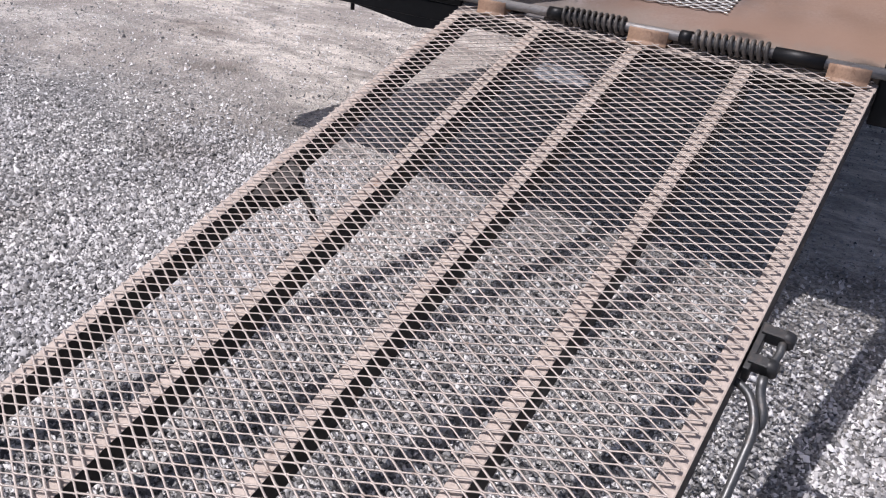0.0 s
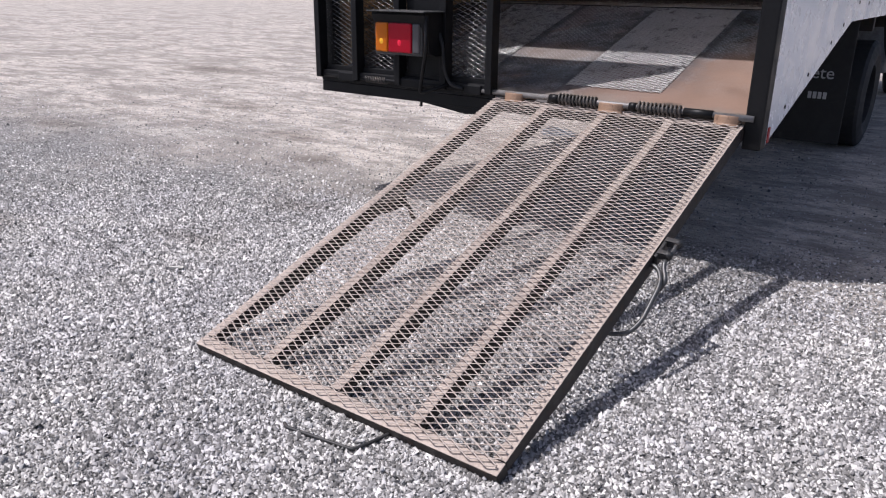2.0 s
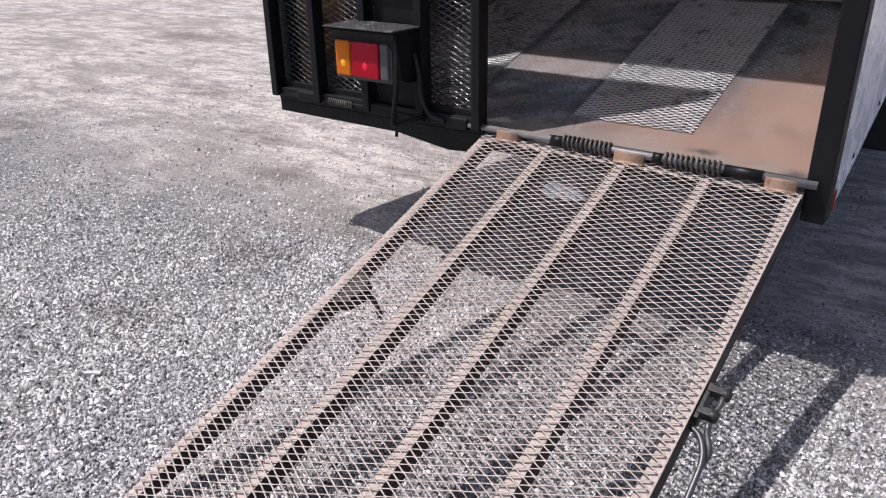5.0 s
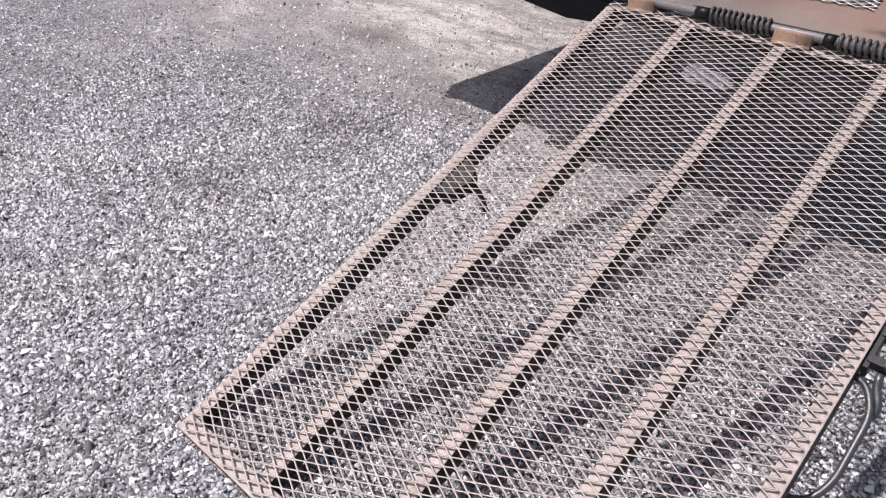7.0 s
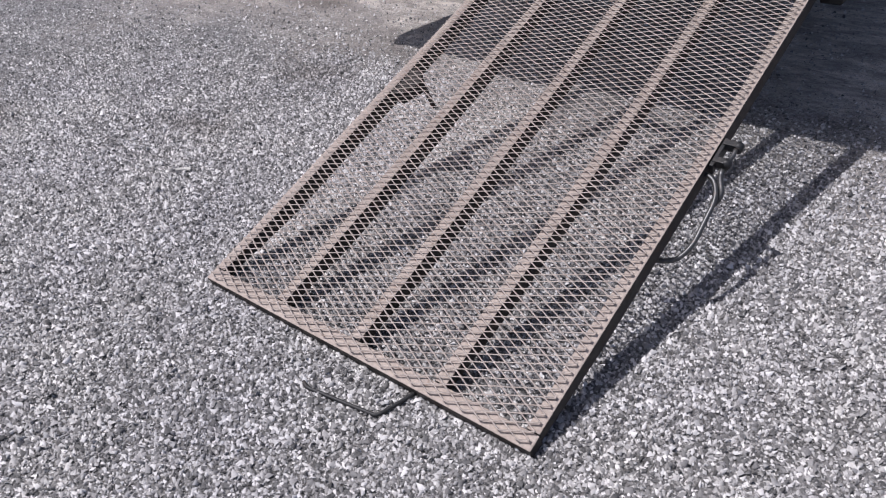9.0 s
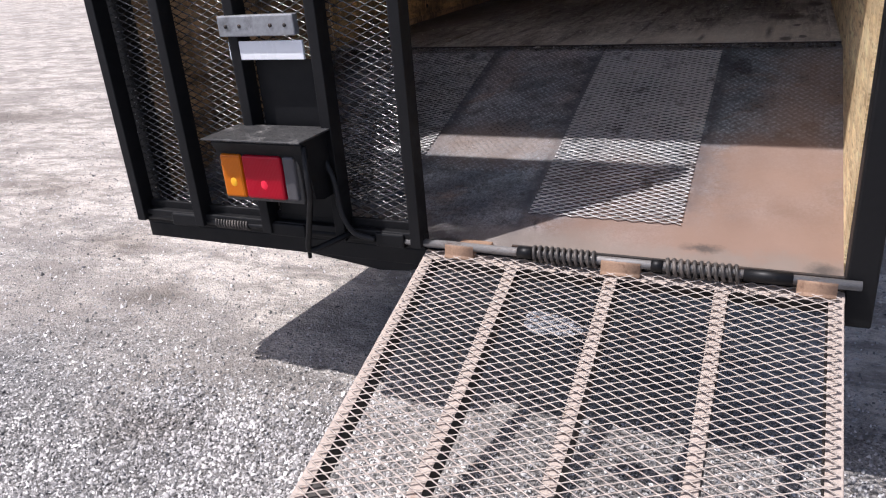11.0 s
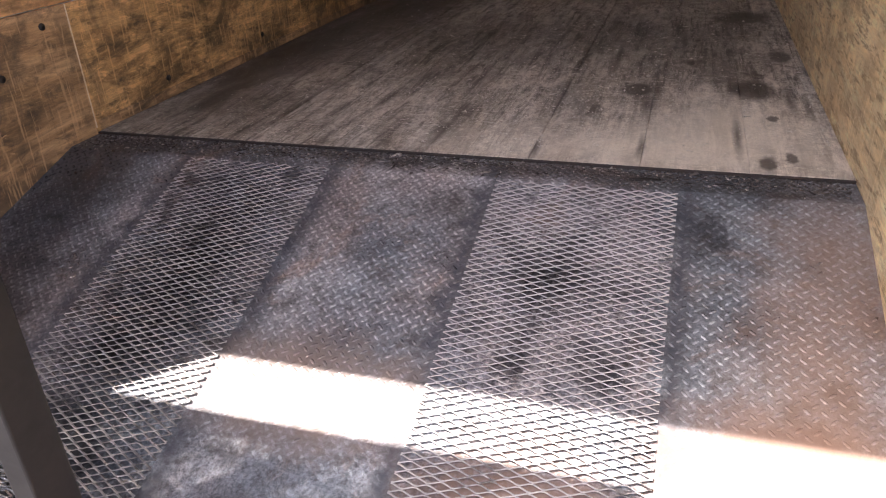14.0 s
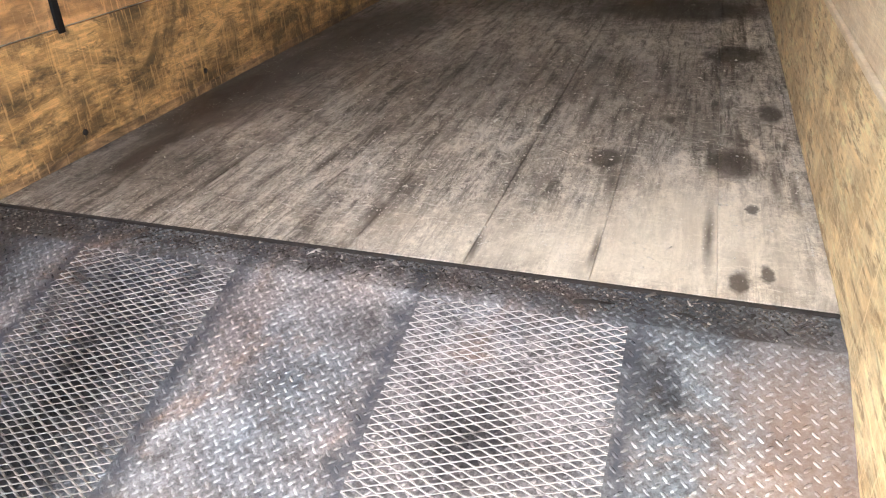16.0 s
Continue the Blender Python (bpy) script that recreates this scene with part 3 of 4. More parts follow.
def coil(x0, x1, y, z, radius, wire, turns):
    bm = bmesh.new()
    n = int(turns * 14)
    tube(bm, [(x0 + (x1 - x0) * i / n, y + radius * math.cos(2 * math.pi * turns * i / n), z + radius * math.sin(2 * math.pi * turns * i / n)) for i in range(n + 1)], wire, 7)
    return bm


def expanded_metal(u0, u1, v0, v1, lwd, swd, width, thick, lean, seed, bond=0.24, dents=()):
    """Expanded steel mesh in the u, v plane: leaning strands that run side by side at the bonds. Gives vertices and quads."""
    rng = np.random.default_rng(seed)
    nu, nv = int(round((u1 - u0) / (lwd / 2))), int(round((v1 - v0) / (swd / 2)))
    du, dv = (u1 - u0) / nu, (v1 - v0) / nv
    ii, jj = np.meshgrid(np.arange(nu), np.arange(nv), indexing="ij")
    ii, jj = ii.ravel(), jj.ravel()
    up = np.where((ii + jj) % 2 == 0, 1.0, -1.0)
    va, vc = v0 + (jj + (up < 0)) * dv, v0 + (jj + (up > 0)) * dv
    ua, uc = u0 + ii * du, u0 + (ii + 1) * du
    side = up * width * 0.34
    flat = bond * du
    ends = ((ua - 0.0004, va + side), (ua + flat, va + side), (uc - flat, vc - side), (uc + 0.0004, vc - side))
    la = math.radians(lean)
    wob = 1 + 0.12 * rng.standard_normal(len(ii))
    off = 0.0005 * rng.standard_normal(len(ii))
    out = []
    for eu, ev in ends:
        for sw, st in ((-1, -1), (1, -1), (1, 1), (-1, 1)):
            w, t = sw * width / 2 * wob, st * thick / 2
            p = np.empty((len(ii), 3))
            p[:, 0] = eu
            p[:, 1] = ev + off + w * math.cos(la) - t * math.sin(la)
            p[:, 2] = w * math.sin(la) + t * math.cos(la)
            out.append(p)
    verts = np.stack(out, 1).reshape(-1, 3)
    for u, v, r, deep in dents:
        verts[:, 2] += deep * np.exp(-((verts[:, 0] - u) ** 2 + (verts[:, 1] - v) ** 2) / (r * r))
    quads = np.array([[(k, (k + 1) % 4, (k + 1) % 4 + 4, k + 4) for k in range(4)]])
    quads = np.concatenate([quads[0] + 4 * k for k in range(3)])
    faces = (np.arange(len(ii))[:, None, None] * 16 + quads).reshape(-1, 4)
    return verts, faces


def empty(name, m):
    e = new(name)
    e.matrix_world = m
    return e


# ---------------------------------------------------------------- ground and gravel
bm = bmesh.new()
bmesh.ops.create_grid(bm, x_segments=40, y_segments=40, size=400)
ground = to_object("ground", bm, M_GROUND)
tagged(ground, "dusty compacted ground of grey grit and pale soil", "ground", kind="structure")

rng = np.random.default_rng(5)


def scatter(name, count, size, label):
    """Angular stone chips lying on the ground, thick round the ramp and thinning out towards the dusty soil."""
    base = np.array([(1, 0.25, 0), (-0.3, 0.9, 0), (-1, -0.2, 0), (0.35, -0.9, 0), (0.1, 0.05, 1)], float)
    tris = np.array([(0, 1, 4), (1, 2, 4), (2, 3, 4), (3, 0, 4)])
    core = int(count * 0.64)
    px = np.concatenate([rng.uniform(-2.0, 2.5, core) + rng.normal(0, 0.3, core), rng.normal(-1.5, 3.2, count - core)])
    py = np.concatenate([rng.uniform(-3.1, 0.0, core) + rng.normal(0, 0.3, core), rng.normal(0.6, 2.6, count - core)])
    bare = np.array([noise.noise((x * 0.9, y * 0.9, 0.3)) + 0.4 * noise.noise((x * 3.1, y * 3.1, 1.3)) for x, y in zip(px, py)])
    keep = rng.uniform(0, 1, count) < np.clip(0.80 - 0.75 * (py + 0.45 + 0.25 * (px < -0.4) + 1.2 * bare), 0.20, 1.0)
    keep &= (py > -4.6) & (np.abs(px) < 8.5)
    px, py = px[keep], py[keep]
    n = len(px)
    s = size * np.exp(rng.normal(0, 0.28, n))
    sh = base[None] * (1 + 0.25 * rng.standard_normal((n, 5, 1))) + 0.22 * rng.standard_normal((n, 5, 3))
    sh *= np.stack([s * rng.uniform(0.7, 1.0, n), s * rng.uniform(0.55, 0.85, n), s * rng.uniform(0.75, 1.3, n)], 1)[:, None]
    ang, tilt = rng.uniform(0, 2 * np.pi, n), rng.normal(0, 0.5, n)
    ca, sa, ct, st = np.cos(ang), np.sin(ang), np.cos(tilt), np.sin(tilt)
    x, y, z = sh[..., 0], sh[..., 1], sh[..., 2]
    y, z = y * ct[:, None] - z * st[:, None], y * st[:, None] + z * ct[:, None]
    x, y = x * ca[:, None] - y * sa[:, None], x * sa[:, None] + y * ca[:, None]
    vv = np.stack([x + px[:, None], y + py[:, None], z + (s * rng.uniform(-0.35, 0.45, n))[:, None]], 2).reshape(-1, 3)
    ff = (np.arange(n)[:, None, None] * 5 + tris).reshape(-1, 3)
    return tagged(from_arrays(name, vv, ff, M_STONE), label, "gravel", kind="stuff")


scatter("gravel", 590000, 0.0060, "loose angular grey gravel chips covering the ground")

# ---------------------------------------------------------------- loading ramps
RW, RL, LWD, SWD = 1.14, 1.827, 0.0508, 0.0236
RAIL_X = (0.02, 0.283, 0.567, 0.852, 1.12)


def worn_top_shaded_sides(ob, side_material):
    """Leaves the walking face bare and dusty; the other faces get a dark colour that holds their shade."""
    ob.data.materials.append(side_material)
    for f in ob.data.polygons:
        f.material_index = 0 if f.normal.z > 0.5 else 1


def rail_bar(x0, x1, length, dark):
    """A deep bar under the mesh; the lowered ramp's bars taper to the tip."""
    end = -0.062 if dark else -0.036
    bm = prism([(0.0, -0.0015), (length, -0.0015), (length, end), (length - 0.30, -0.062), (0.0, -0.062)], x0, x1)
    bmesh.ops.bevel(bm, geom=bm.edges[:], offset=0.003, segments=2, profile=0.5, affect="EDGES")
    return bm


def build_ramp(name, m, dark, length):
    """A ramp in its own frame: x across, y along from the hinge to the tip, z up from the walking face."""
    root = empty(name, m)
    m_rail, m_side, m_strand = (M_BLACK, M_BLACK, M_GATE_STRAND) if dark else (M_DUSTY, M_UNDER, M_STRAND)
    knocks = ((0.15, 0.36, 0.07, 0.014), (0.72, 0.9, 0.15, 0.006)) if dark else ((0.40, 1.1, 0.12, -0.006), (0.72, 0.5, 0.12, -0.007), (0.98, 1.35, 0.1, -0.005))
    vv, ff = expanded_metal(0.012, RW - 0.012, 0.01, length - 0.008, LWD, SWD, 0.0043 if dark else 0.0040, 0.0016 if dark else 0.0022, 54 if dark else 36, 3, 0.12, knocks)
    vv[:, 2] += 0.0025 if dark else 0.0078
    mesh = from_arrays("expanded_mesh", vv, ff, m_strand, root, "raised expanded steel mesh")
    mesh["kind"] = "stuff"
    for i, x in enumerate(RAIL_X):
        outer = i in (0, 4)
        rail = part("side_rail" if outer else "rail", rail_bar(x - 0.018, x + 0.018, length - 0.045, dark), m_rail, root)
        worn_top_shaded_sides(rail, m_side)
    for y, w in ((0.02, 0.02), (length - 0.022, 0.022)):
        worn_top_shaded_sides(part("end_rail", block(0.0, RW, y - w, y + w, -0.044, -0.002, 0.004), m_rail, root), m_side)
    return root


PITCH = math.atan2(0.594, 1.728)
cp, sp = math.cos(PITCH), math.sin(PITCH)
# x to the truck's left, y rearwards and down, z up
RAMP_M = Matrix(((-1, 0, 0, RW), (0, -cp, -sp, 0.083), (0, -sp, cp, 0.627), (0, 0, 0, 1)))
loading_ramp = tagged(build_ramp("loading_ramp", RAMP_M, False, RL), "dusty brown steel loading ramp with expanded mesh, lowered onto gravel", "ramp", "loading ramps")
for x0, x1 in ((0.075, 0.165), (0.542, 0.648), (1.030, 1.120)):
    arc = [(0.0045 + 0.0150 * math.cos(a), 0.0255 + 0.0138 * math.sin(a)) for a in (math.radians(195 - k * 19) for k in range(10))]
    bmh = prism([(-0.016, 0.002)] + arc + [(0.027, 0.014), (0.030, 0.0085), (0.036, 0.0075), (0.036, 0.001)], RW - x1, RW - x0)
    tab = part("hinge_tab", bmh, M_PAD, loading_ramp, "scuffed tan hinge tab")
    for face in tab.data.polygons:
        face.use_smooth = len(face.vertices) == 4
# catch on the ramp's right edge: a two-eared bracket and bent rods
bracket = part("latch_bracket", block(-0.012, -0.001, 0.785, 0.895, -0.042, -0.004, 0.002), M_ROD, loading_ramp, "black iron latch bracket")
for yy, ln in ((0.803, 0.056), (0.872, 0.050)):
    ear = bmesh.new()
    tube(ear, [(-ln + 0.012, yy - 0.010, -0.012), (-ln + 0.012, yy + 0.010, -0.012)], 0.014, 12)
    box(ear, -ln + 0.012, -0.004, yy - 0.010, yy + 0.010, -0.025, 0.001, 0.002)
    part("ear", ear, M_ROD, bracket)
bm = bmesh.new()
tube(bm, rounded([(-0.040, 0.803, -0.012), (-0.043, 0.84, -0.016), (-0.032, 0.872, -0.016)], 0.02), 0.007, 8)
part("pin", bm, M_HOOK, bracket, "worn grey pin")
bm = bmesh.new()
tube(bm, rounded([(0.008, 0.905, -0.030), (-0.026, 0.915, -0.035), (-0.052, 0.965, -0.045), (-0.050, 1.11, -0.085), (-0.025, 1.165, -0.10), (0.06, 1.185, -0.105)], 0.03), 0.0075, 8)
part("latch_rod", bm, M_HOOK, loading_ramp, "bent grey iron rod")
bm = bmesh.new()
tube(bm, rounded([(-0.034, 0.885, -0.02), (-0.038, 0.91, -0.035), (-0.060, 0.945, -0.05), (-0.045, 0.965, -0.075)], 0.02), 0.008, 8)
part("latch_hook", bm, M_HOOK, loading_ramp)
# bracket and stay under the left edge
bm = prism([(RW - 0.03, 0.80), (RW - 0.085, 0.82), (RW - 0.110, 0.865), (RW - 0.08, 0.935), (RW - 0.03, 0.94)], -0.05, -0.008, "z")
part("stay_bracket", bm, M_UNDER, loading_ramp, "dark iron stay bracket")
bm = bmesh.new()
tube(bm, rounded([(RW - 0.090, 0.845, -0.03), (RW - 0.12, 0.858, -0.055), (RW - 0.16, 0.885, -0.09)], 0.02), 0.009, 8)
part("stay_rod", bm, M_UNDER, loading_ramp)

# thin pale silvery patch of uneven outline, just under the ramp's mesh
bm = bmesh.new()
r = random.Random(12)
rows = []
for i in range(13):
    a = i / 12
    wide = (0.016 + 0.030 * (1 - a) ** 0.7) * min(1.0, 0.35 + 4 * a) * min(1.0, 0.3 + 5 * (1 - a)) + r.uniform(-0.005, 0.005)
    mid = 0.222 + 0.020 * a + r.uniform(-0.004, 0.004)
    rows.append([bm.verts.new((0.758 - 0.165 * a, mid + wide * w, -0.0045 + r.uniform(-0.0012, 0.0012))) for w in (-1, -0.5, 0, 0.5, 1)])
for a, c in zip(rows, rows[1:]):
    for k in range(4):
        bm.faces.new((a[k], c[k], c[k + 1], a[k + 1]))
bmesh.ops.solidify(bm, geom=bm.faces[:], thickness=0.0015)
scrap = to_object("silvery_patch", bm, M_SILVERY)
scrap.matrix_world = RAMP_M
tagged(scrap, "pale silvery patch just under ramp mesh", "plastic scrap")

GATE_M = Matrix(((-1, 0, 0, 0.004), (0, 0, 1, 0.105), (0, 1, 0, 0.640), (0, 0, 0, 1)))
gate = tagged(build_ramp("loading_ramp", GATE_M, True, 1.88), "black painted steel mesh ramp folded upright at truck rear", "ramp", "loading ramps")

# ---------------------------------------------------------------- truck body
truck = empty("truck", Matrix())
tagged(truck, "box truck with white sides and sloping steel tail", "truck")
WL, WR = -1.123, 1.137                # inner faces of the side linings
Y0, Z0, Y1, Z1, YD, ZD = 0.105, 0.626, 1.36, 1.010, 1.495, 1.017   # tail foot, tail top, deck edge
TAIL = math.atan2(Z1 - Z0, Y1 - Y0)
OUT_L, OUT_R, TOP, FRONT = -1.165, 1.205, 3.07, 6.2
STRIP_A, STRIP_B, SY0, SY1 = (-0.673, -0.218), (0.260, 0.722), 0.290, 1.345


def tail_z(y):
    return Z0 + (y - Y0) * math.tan(TAIL) if y < Y1 else Z1


def plate(x0, x1, y0, y1):
    top = [(y, tail_z(y)) for y in sorted({y0, y1} | ({Y1} if y0 < Y1 < y1 else set()))]
    return prism(top + [(y, z - 0.006) for y, z in reversed(top)], x0, x1)


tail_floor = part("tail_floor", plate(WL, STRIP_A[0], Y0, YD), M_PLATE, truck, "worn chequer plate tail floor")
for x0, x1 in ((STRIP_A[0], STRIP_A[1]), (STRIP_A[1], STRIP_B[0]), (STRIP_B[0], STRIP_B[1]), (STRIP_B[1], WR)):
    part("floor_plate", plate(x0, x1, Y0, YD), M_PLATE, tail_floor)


def lugs(regions, pitch, seed):
    """Raised lugs of chequer plate, in rows turned alternately."""
    rng = np.random.default_rng(seed)
    L, W, H = 0.0102, 0.0033, 0.0021
    shape = np.array([(-L, 0, 0), (-L * 0.5, -W, 0), (L * 0.5, -W, 0), (L, 0, 0), (L * 0.5, W, 0), (-L * 0.5, W, 0), (-L * 0.6, 0, H), (L * 0.6, 0, H)])
    tri = [(0, 1, 6), (1, 2, 7), (1, 7, 6), (2, 3, 7), (3, 4, 7), (4, 5, 6), (4, 6, 7), (5, 0, 6)]
    vs = []
    for x0, x1, y0, y1 in regions:
        step_x, step_y = pitch * 1.414, pitch * 0.7071
        nx, ny = int((x1 - x0) / step_x), int((y1 - y0) / math.cos(TAIL if y0 < Y1 - 0.05 else 0) / step_y)
        for i in range(nx):
            for j in range(ny):
                ang = math.radians(45 if j % 2 else -45) + rng.normal(0, 0.03)
                c, s = math.cos(ang), math.sin(ang)
                x, y = x0 + (i + 0.25 + 0.5 * (j % 2)) * (x1 - x0) / nx, y0 + (j + 0.5) * (y1 - y0) / ny
                t = TAIL if y < Y1 else 0.0
                sx = shape[:, 0] * c - shape[:, 1] * s
                sy = shape[:, 0] * s + shape[:, 1] * c
                tall = shape[:, 2] * min(1.0, max(0.08, (y - 0.5) / 0.4))          # lugs get lower towards the sill
                vs.append(np.stack([x + sx, y + sy * math.cos(t) - tall * math.sin(t), tail_z(y) + sy * math.sin(t) + tall * math.cos(t) + 0.0002], 1))
    vv = np.concatenate(vs)
    ff = (np.arange(len(vs))[:, None, None] * 8 + np.array(tri)).reshape(-1, 3)
    return vv, ff


vv, ff = lugs([(WL + 0.01, STRIP_A[0] - 0.004, 0.40, Y1), (STRIP_A[1] + 0.004, STRIP_B[0] - 0.004, 0.50, Y1), (STRIP_B[1] + 0.004, WR - 0.01, 0.72, Y1),
               (STRIP_A[0], STRIP_A[1], 0.32, Y1), (STRIP_B[0], STRIP_B[1], 0.32, Y1), (WL + 0.01, WR - 0.01, Y1 + 0.006, YD - 0.012)], 0.0204, 11)
lug_ob = from_arrays("chequer_relief", vv, ff, M_LUG, tail_floor, "raised diamond lugs of worn steel")
lug_ob["kind"] = "stuff"

for k, (x0, x1) in enumerate((STRIP_A, STRIP_B)):
    vv, ff = expanded_metal(x0 + 0.002, x1 - 0.002, 0.0, (SY1 - SY0) / math.cos(TAIL), 0.0460 if k else 0.0400, 0.0200, 0.0050 if k else 0.0052, 0.0022 if k else 0.0022, -52 if k else -48, 20 + k, 0.14)
    h = vv[:, 2] + 0.0055
    vw = np.stack([vv[:, 0], SY0 + vv[:, 1] * math.cos(TAIL) - h * math.sin(TAIL), tail_z(SY0) + vv[:, 1] * math.sin(TAIL) + h * math.cos(TAIL)], 1)
    strip = from_arrays("grip_mesh", vw, ff, M_STRIP if k else M_STRIP_DARK, truck, "worn bright expanded steel grip strip" if k else "grimy dark expanded steel grip strip")
    strip["kind"] = "stuff"

# wooden deck: long boards
SEAMS = (WL, -0.862, -0.573, -0.284, 0.012, 0.315, 0.617, 0.893, WR)
deck = part("deck", block(WL, WR, YD + 0.002, FRONT - 0.02, ZD - 0.045, ZD - 0.022), M_DARKWOOD, truck, "weathered grey plank deck")
for i, (xa, xb) in enumerate(zip(SEAMS, SEAMS[1:])):
    gap = 0.0004 + 0.0003 * (i % 3)
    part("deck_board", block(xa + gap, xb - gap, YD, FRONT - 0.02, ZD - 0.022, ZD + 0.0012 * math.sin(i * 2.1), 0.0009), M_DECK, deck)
part("deck_edge", block(WL, WR, YD - 0.012, YD - 0.001, ZD - 0.05, ZD - 0.0005, 0.002), M_UNDER, truck)

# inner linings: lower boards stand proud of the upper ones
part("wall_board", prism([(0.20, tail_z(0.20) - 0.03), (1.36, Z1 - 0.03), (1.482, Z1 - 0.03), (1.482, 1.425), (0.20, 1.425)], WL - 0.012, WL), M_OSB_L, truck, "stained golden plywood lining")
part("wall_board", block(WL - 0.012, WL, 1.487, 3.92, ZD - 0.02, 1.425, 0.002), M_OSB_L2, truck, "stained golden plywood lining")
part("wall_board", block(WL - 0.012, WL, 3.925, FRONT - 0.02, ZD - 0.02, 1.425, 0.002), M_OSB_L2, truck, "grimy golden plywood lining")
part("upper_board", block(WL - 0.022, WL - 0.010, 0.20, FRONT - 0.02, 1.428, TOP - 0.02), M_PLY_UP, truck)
part("wall_board", prism([(0.20, tail_z(0.20) - 0.03), (1.36, Z1 - 0.03), (1.497, Z1 - 0.03), (1.497, 1.430), (0.20, 1.430)], WR, WR + 0.014), M_OSB_R, truck, "pale golden strand board lining with dark flakes")
part("wall_board", block(WR, WR + 0.014, 1.4985, 3.93, ZD - 0.02, 1.430, 0.002), M_OSB_R, truck, "pale golden strand board lining with dark flakes")
part("wall_board", block(WR, WR + 0.014, 3.934, FRONT - 0.02, ZD - 0.02, 1.430, 0.002), M_OSB_R, truck, "pale golden strand board lining with dark flakes")
part("upper_board", block(WR + 0.012, WR + 0.024, 0.20, FRONT - 0.02, 1.433, TOP - 0.02), M_LINING, truck)
part("edge_trim", block(WR - 0.001, WR + 0.012, 0.20, FRONT - 0.02, 1.4305, 1.447, 0.003), M_LINING, truck, "pale splintered board edge")
part("bulkhead", block(WL - 0.01, WR + 0.01, FRONT - 0.02, FRONT + 0.03, 0.95, TOP), M_DARKWOOD, truck, "dark front wall")
part("roof", block(OUT_L, OUT_R, 0.095, FRONT + 0.03, TOP, TOP + 0.05, 0.01), M_WHITE, truck, "white box roof")
part("board_edge", block(WL - 0.011, WL + 0.0015, 1.4825, 1.4865, 1.03, 1.425), M_LINING, truck, "pale splintered board edge")
for y, z in ((1.894, 1.089), (1.373, 1.378), (1.182, 1.272), (2.6, 1.10), (0.62, 1.10)):
    bm = bmesh.new()
    tube(bm, [(WL - 0.001, y, z), (WL + 0.004, y, z)], 0.011, 10)
    part("bolt_head", bm, M_UNDER, truck, "dark bolt head")
part("foot_strip", block(WL + 0.0005, WL + 0.007, 1.50, FRONT - 0.03, ZD + 0.002, ZD + 0.036, 0.002), M_OSB_L, truck, "worn wooden strip along the wall's foot")
strap = part("hanging_strap", block(WL - 0.008, WL + 0.006, 1.90, 1.927, 1.412, 1.85, 0.003), M_BLACK, truck, "black hanging strap")

# white outer skins with a sloping lower edge
for side, xa, xb in (("right", WR + 0.026, OUT_R), ("left", OUT_L, WL - 0.024)):
    skin = prism([(0.165, 0.545), (1.62, 0.965), (FRONT, 0.985), (FRONT, TOP), (0.165, TOP)], xa, xb)
    part("side_panel", skin, M_WHITE, truck, "white painted body side")
for y, z in ((2.268, 1.125), (1.758, 1.059), (2.066, 1.052), (1.154, 0.882), (1.40, 0.955), (0.75, 0.765), (0.40, 0.665)):
    bm = bmesh.new()
    tube(bm, [(OUT_R - 0.001, y, z), (OUT_R + 0.003, y, z)], 0.009, 8)
    part("rivet", bm, M_UNDER, truck)
part("corner_post", block(WR + 0.001, OUT_R + 0.002, 0.083, 0.163, 0.530, TOP, 0.006), M_BLACK, truck, "black rear corner post")
part("corner_post", block(OUT_L, -1.083, 0.125, 0.195, 0.60, TOP, 0.006), M_BLACK, truck, "black rear corner post")
part("marker", block(OUT_R + 0.001, OUT_R + 0.004, 0.17, 0.20, 0.55, 0.61), M_RED, truck, "small red side marker")
part("rear_sill", block(-1.14, WR, 0.094, 0.150, 0.560, 0.616, 0.004), M_BLACK, truck, "black rear cross member")
part("sill_lip", block(0.27, 1.137, 0.098, 0.108, 0.618, 0.658, 0.002), M_UNDER, truck)
part("sill_tab", block(0.10, 0.20, 0.10, 0.135, 0.632, 0.648, 0.003), M_PAD, truck)

# hinge shaft with springs
bm = bmesh.new()
tube(bm, [(-0.10, 0.070, 0.652), (1.172, 0.070, 0.652)], 0.0125, 14)
part("hinge_shaft", bm, M_SHAFT, truck, "bare steel hinge shaft")
bm = bmesh.new()
tube(bm, [(-1.13, 0.070, 0.652), (-0.10, 0.070, 0.652)], 0.0125, 14)
part("gate_shaft", bm, M_BLACK, truck, "black painted hinge shaft")
part("gate_sill", block(-1.136, -0.006, 0.088, 0.102, 0.618, 0.706, 0.003), M_BLACK, truck, "black sill behind the upright ramp's hinge")
part("sill_gusset", prism([(-0.46, 0.562), (-0.40, 0.555), (-0.18, 0.527), (-0.08, 0.535), (0.0, 0.562)], 0.098, 0.146, "y"), M_BLACK, truck, "black gusset under the sill")
for x0, x1 in ((-0.98, -0.86), (-0.56, -0.42), (-0.16, -0.06)):
    part("hinge_knuckle", block(x0, x1, 0.052, 0.089, 0.630, 0.676, 0.006), M_BLACK, truck)
for x, z in ((-0.819, 0.55), (-0.455, 0.53)):
    bm = bmesh.new()
    tube(bm, [(x, 0.11, 0.57), (x, 0.108, z + 0.006)], 0.007, 8)
    part("peg", bm, M_BLACK, truck)
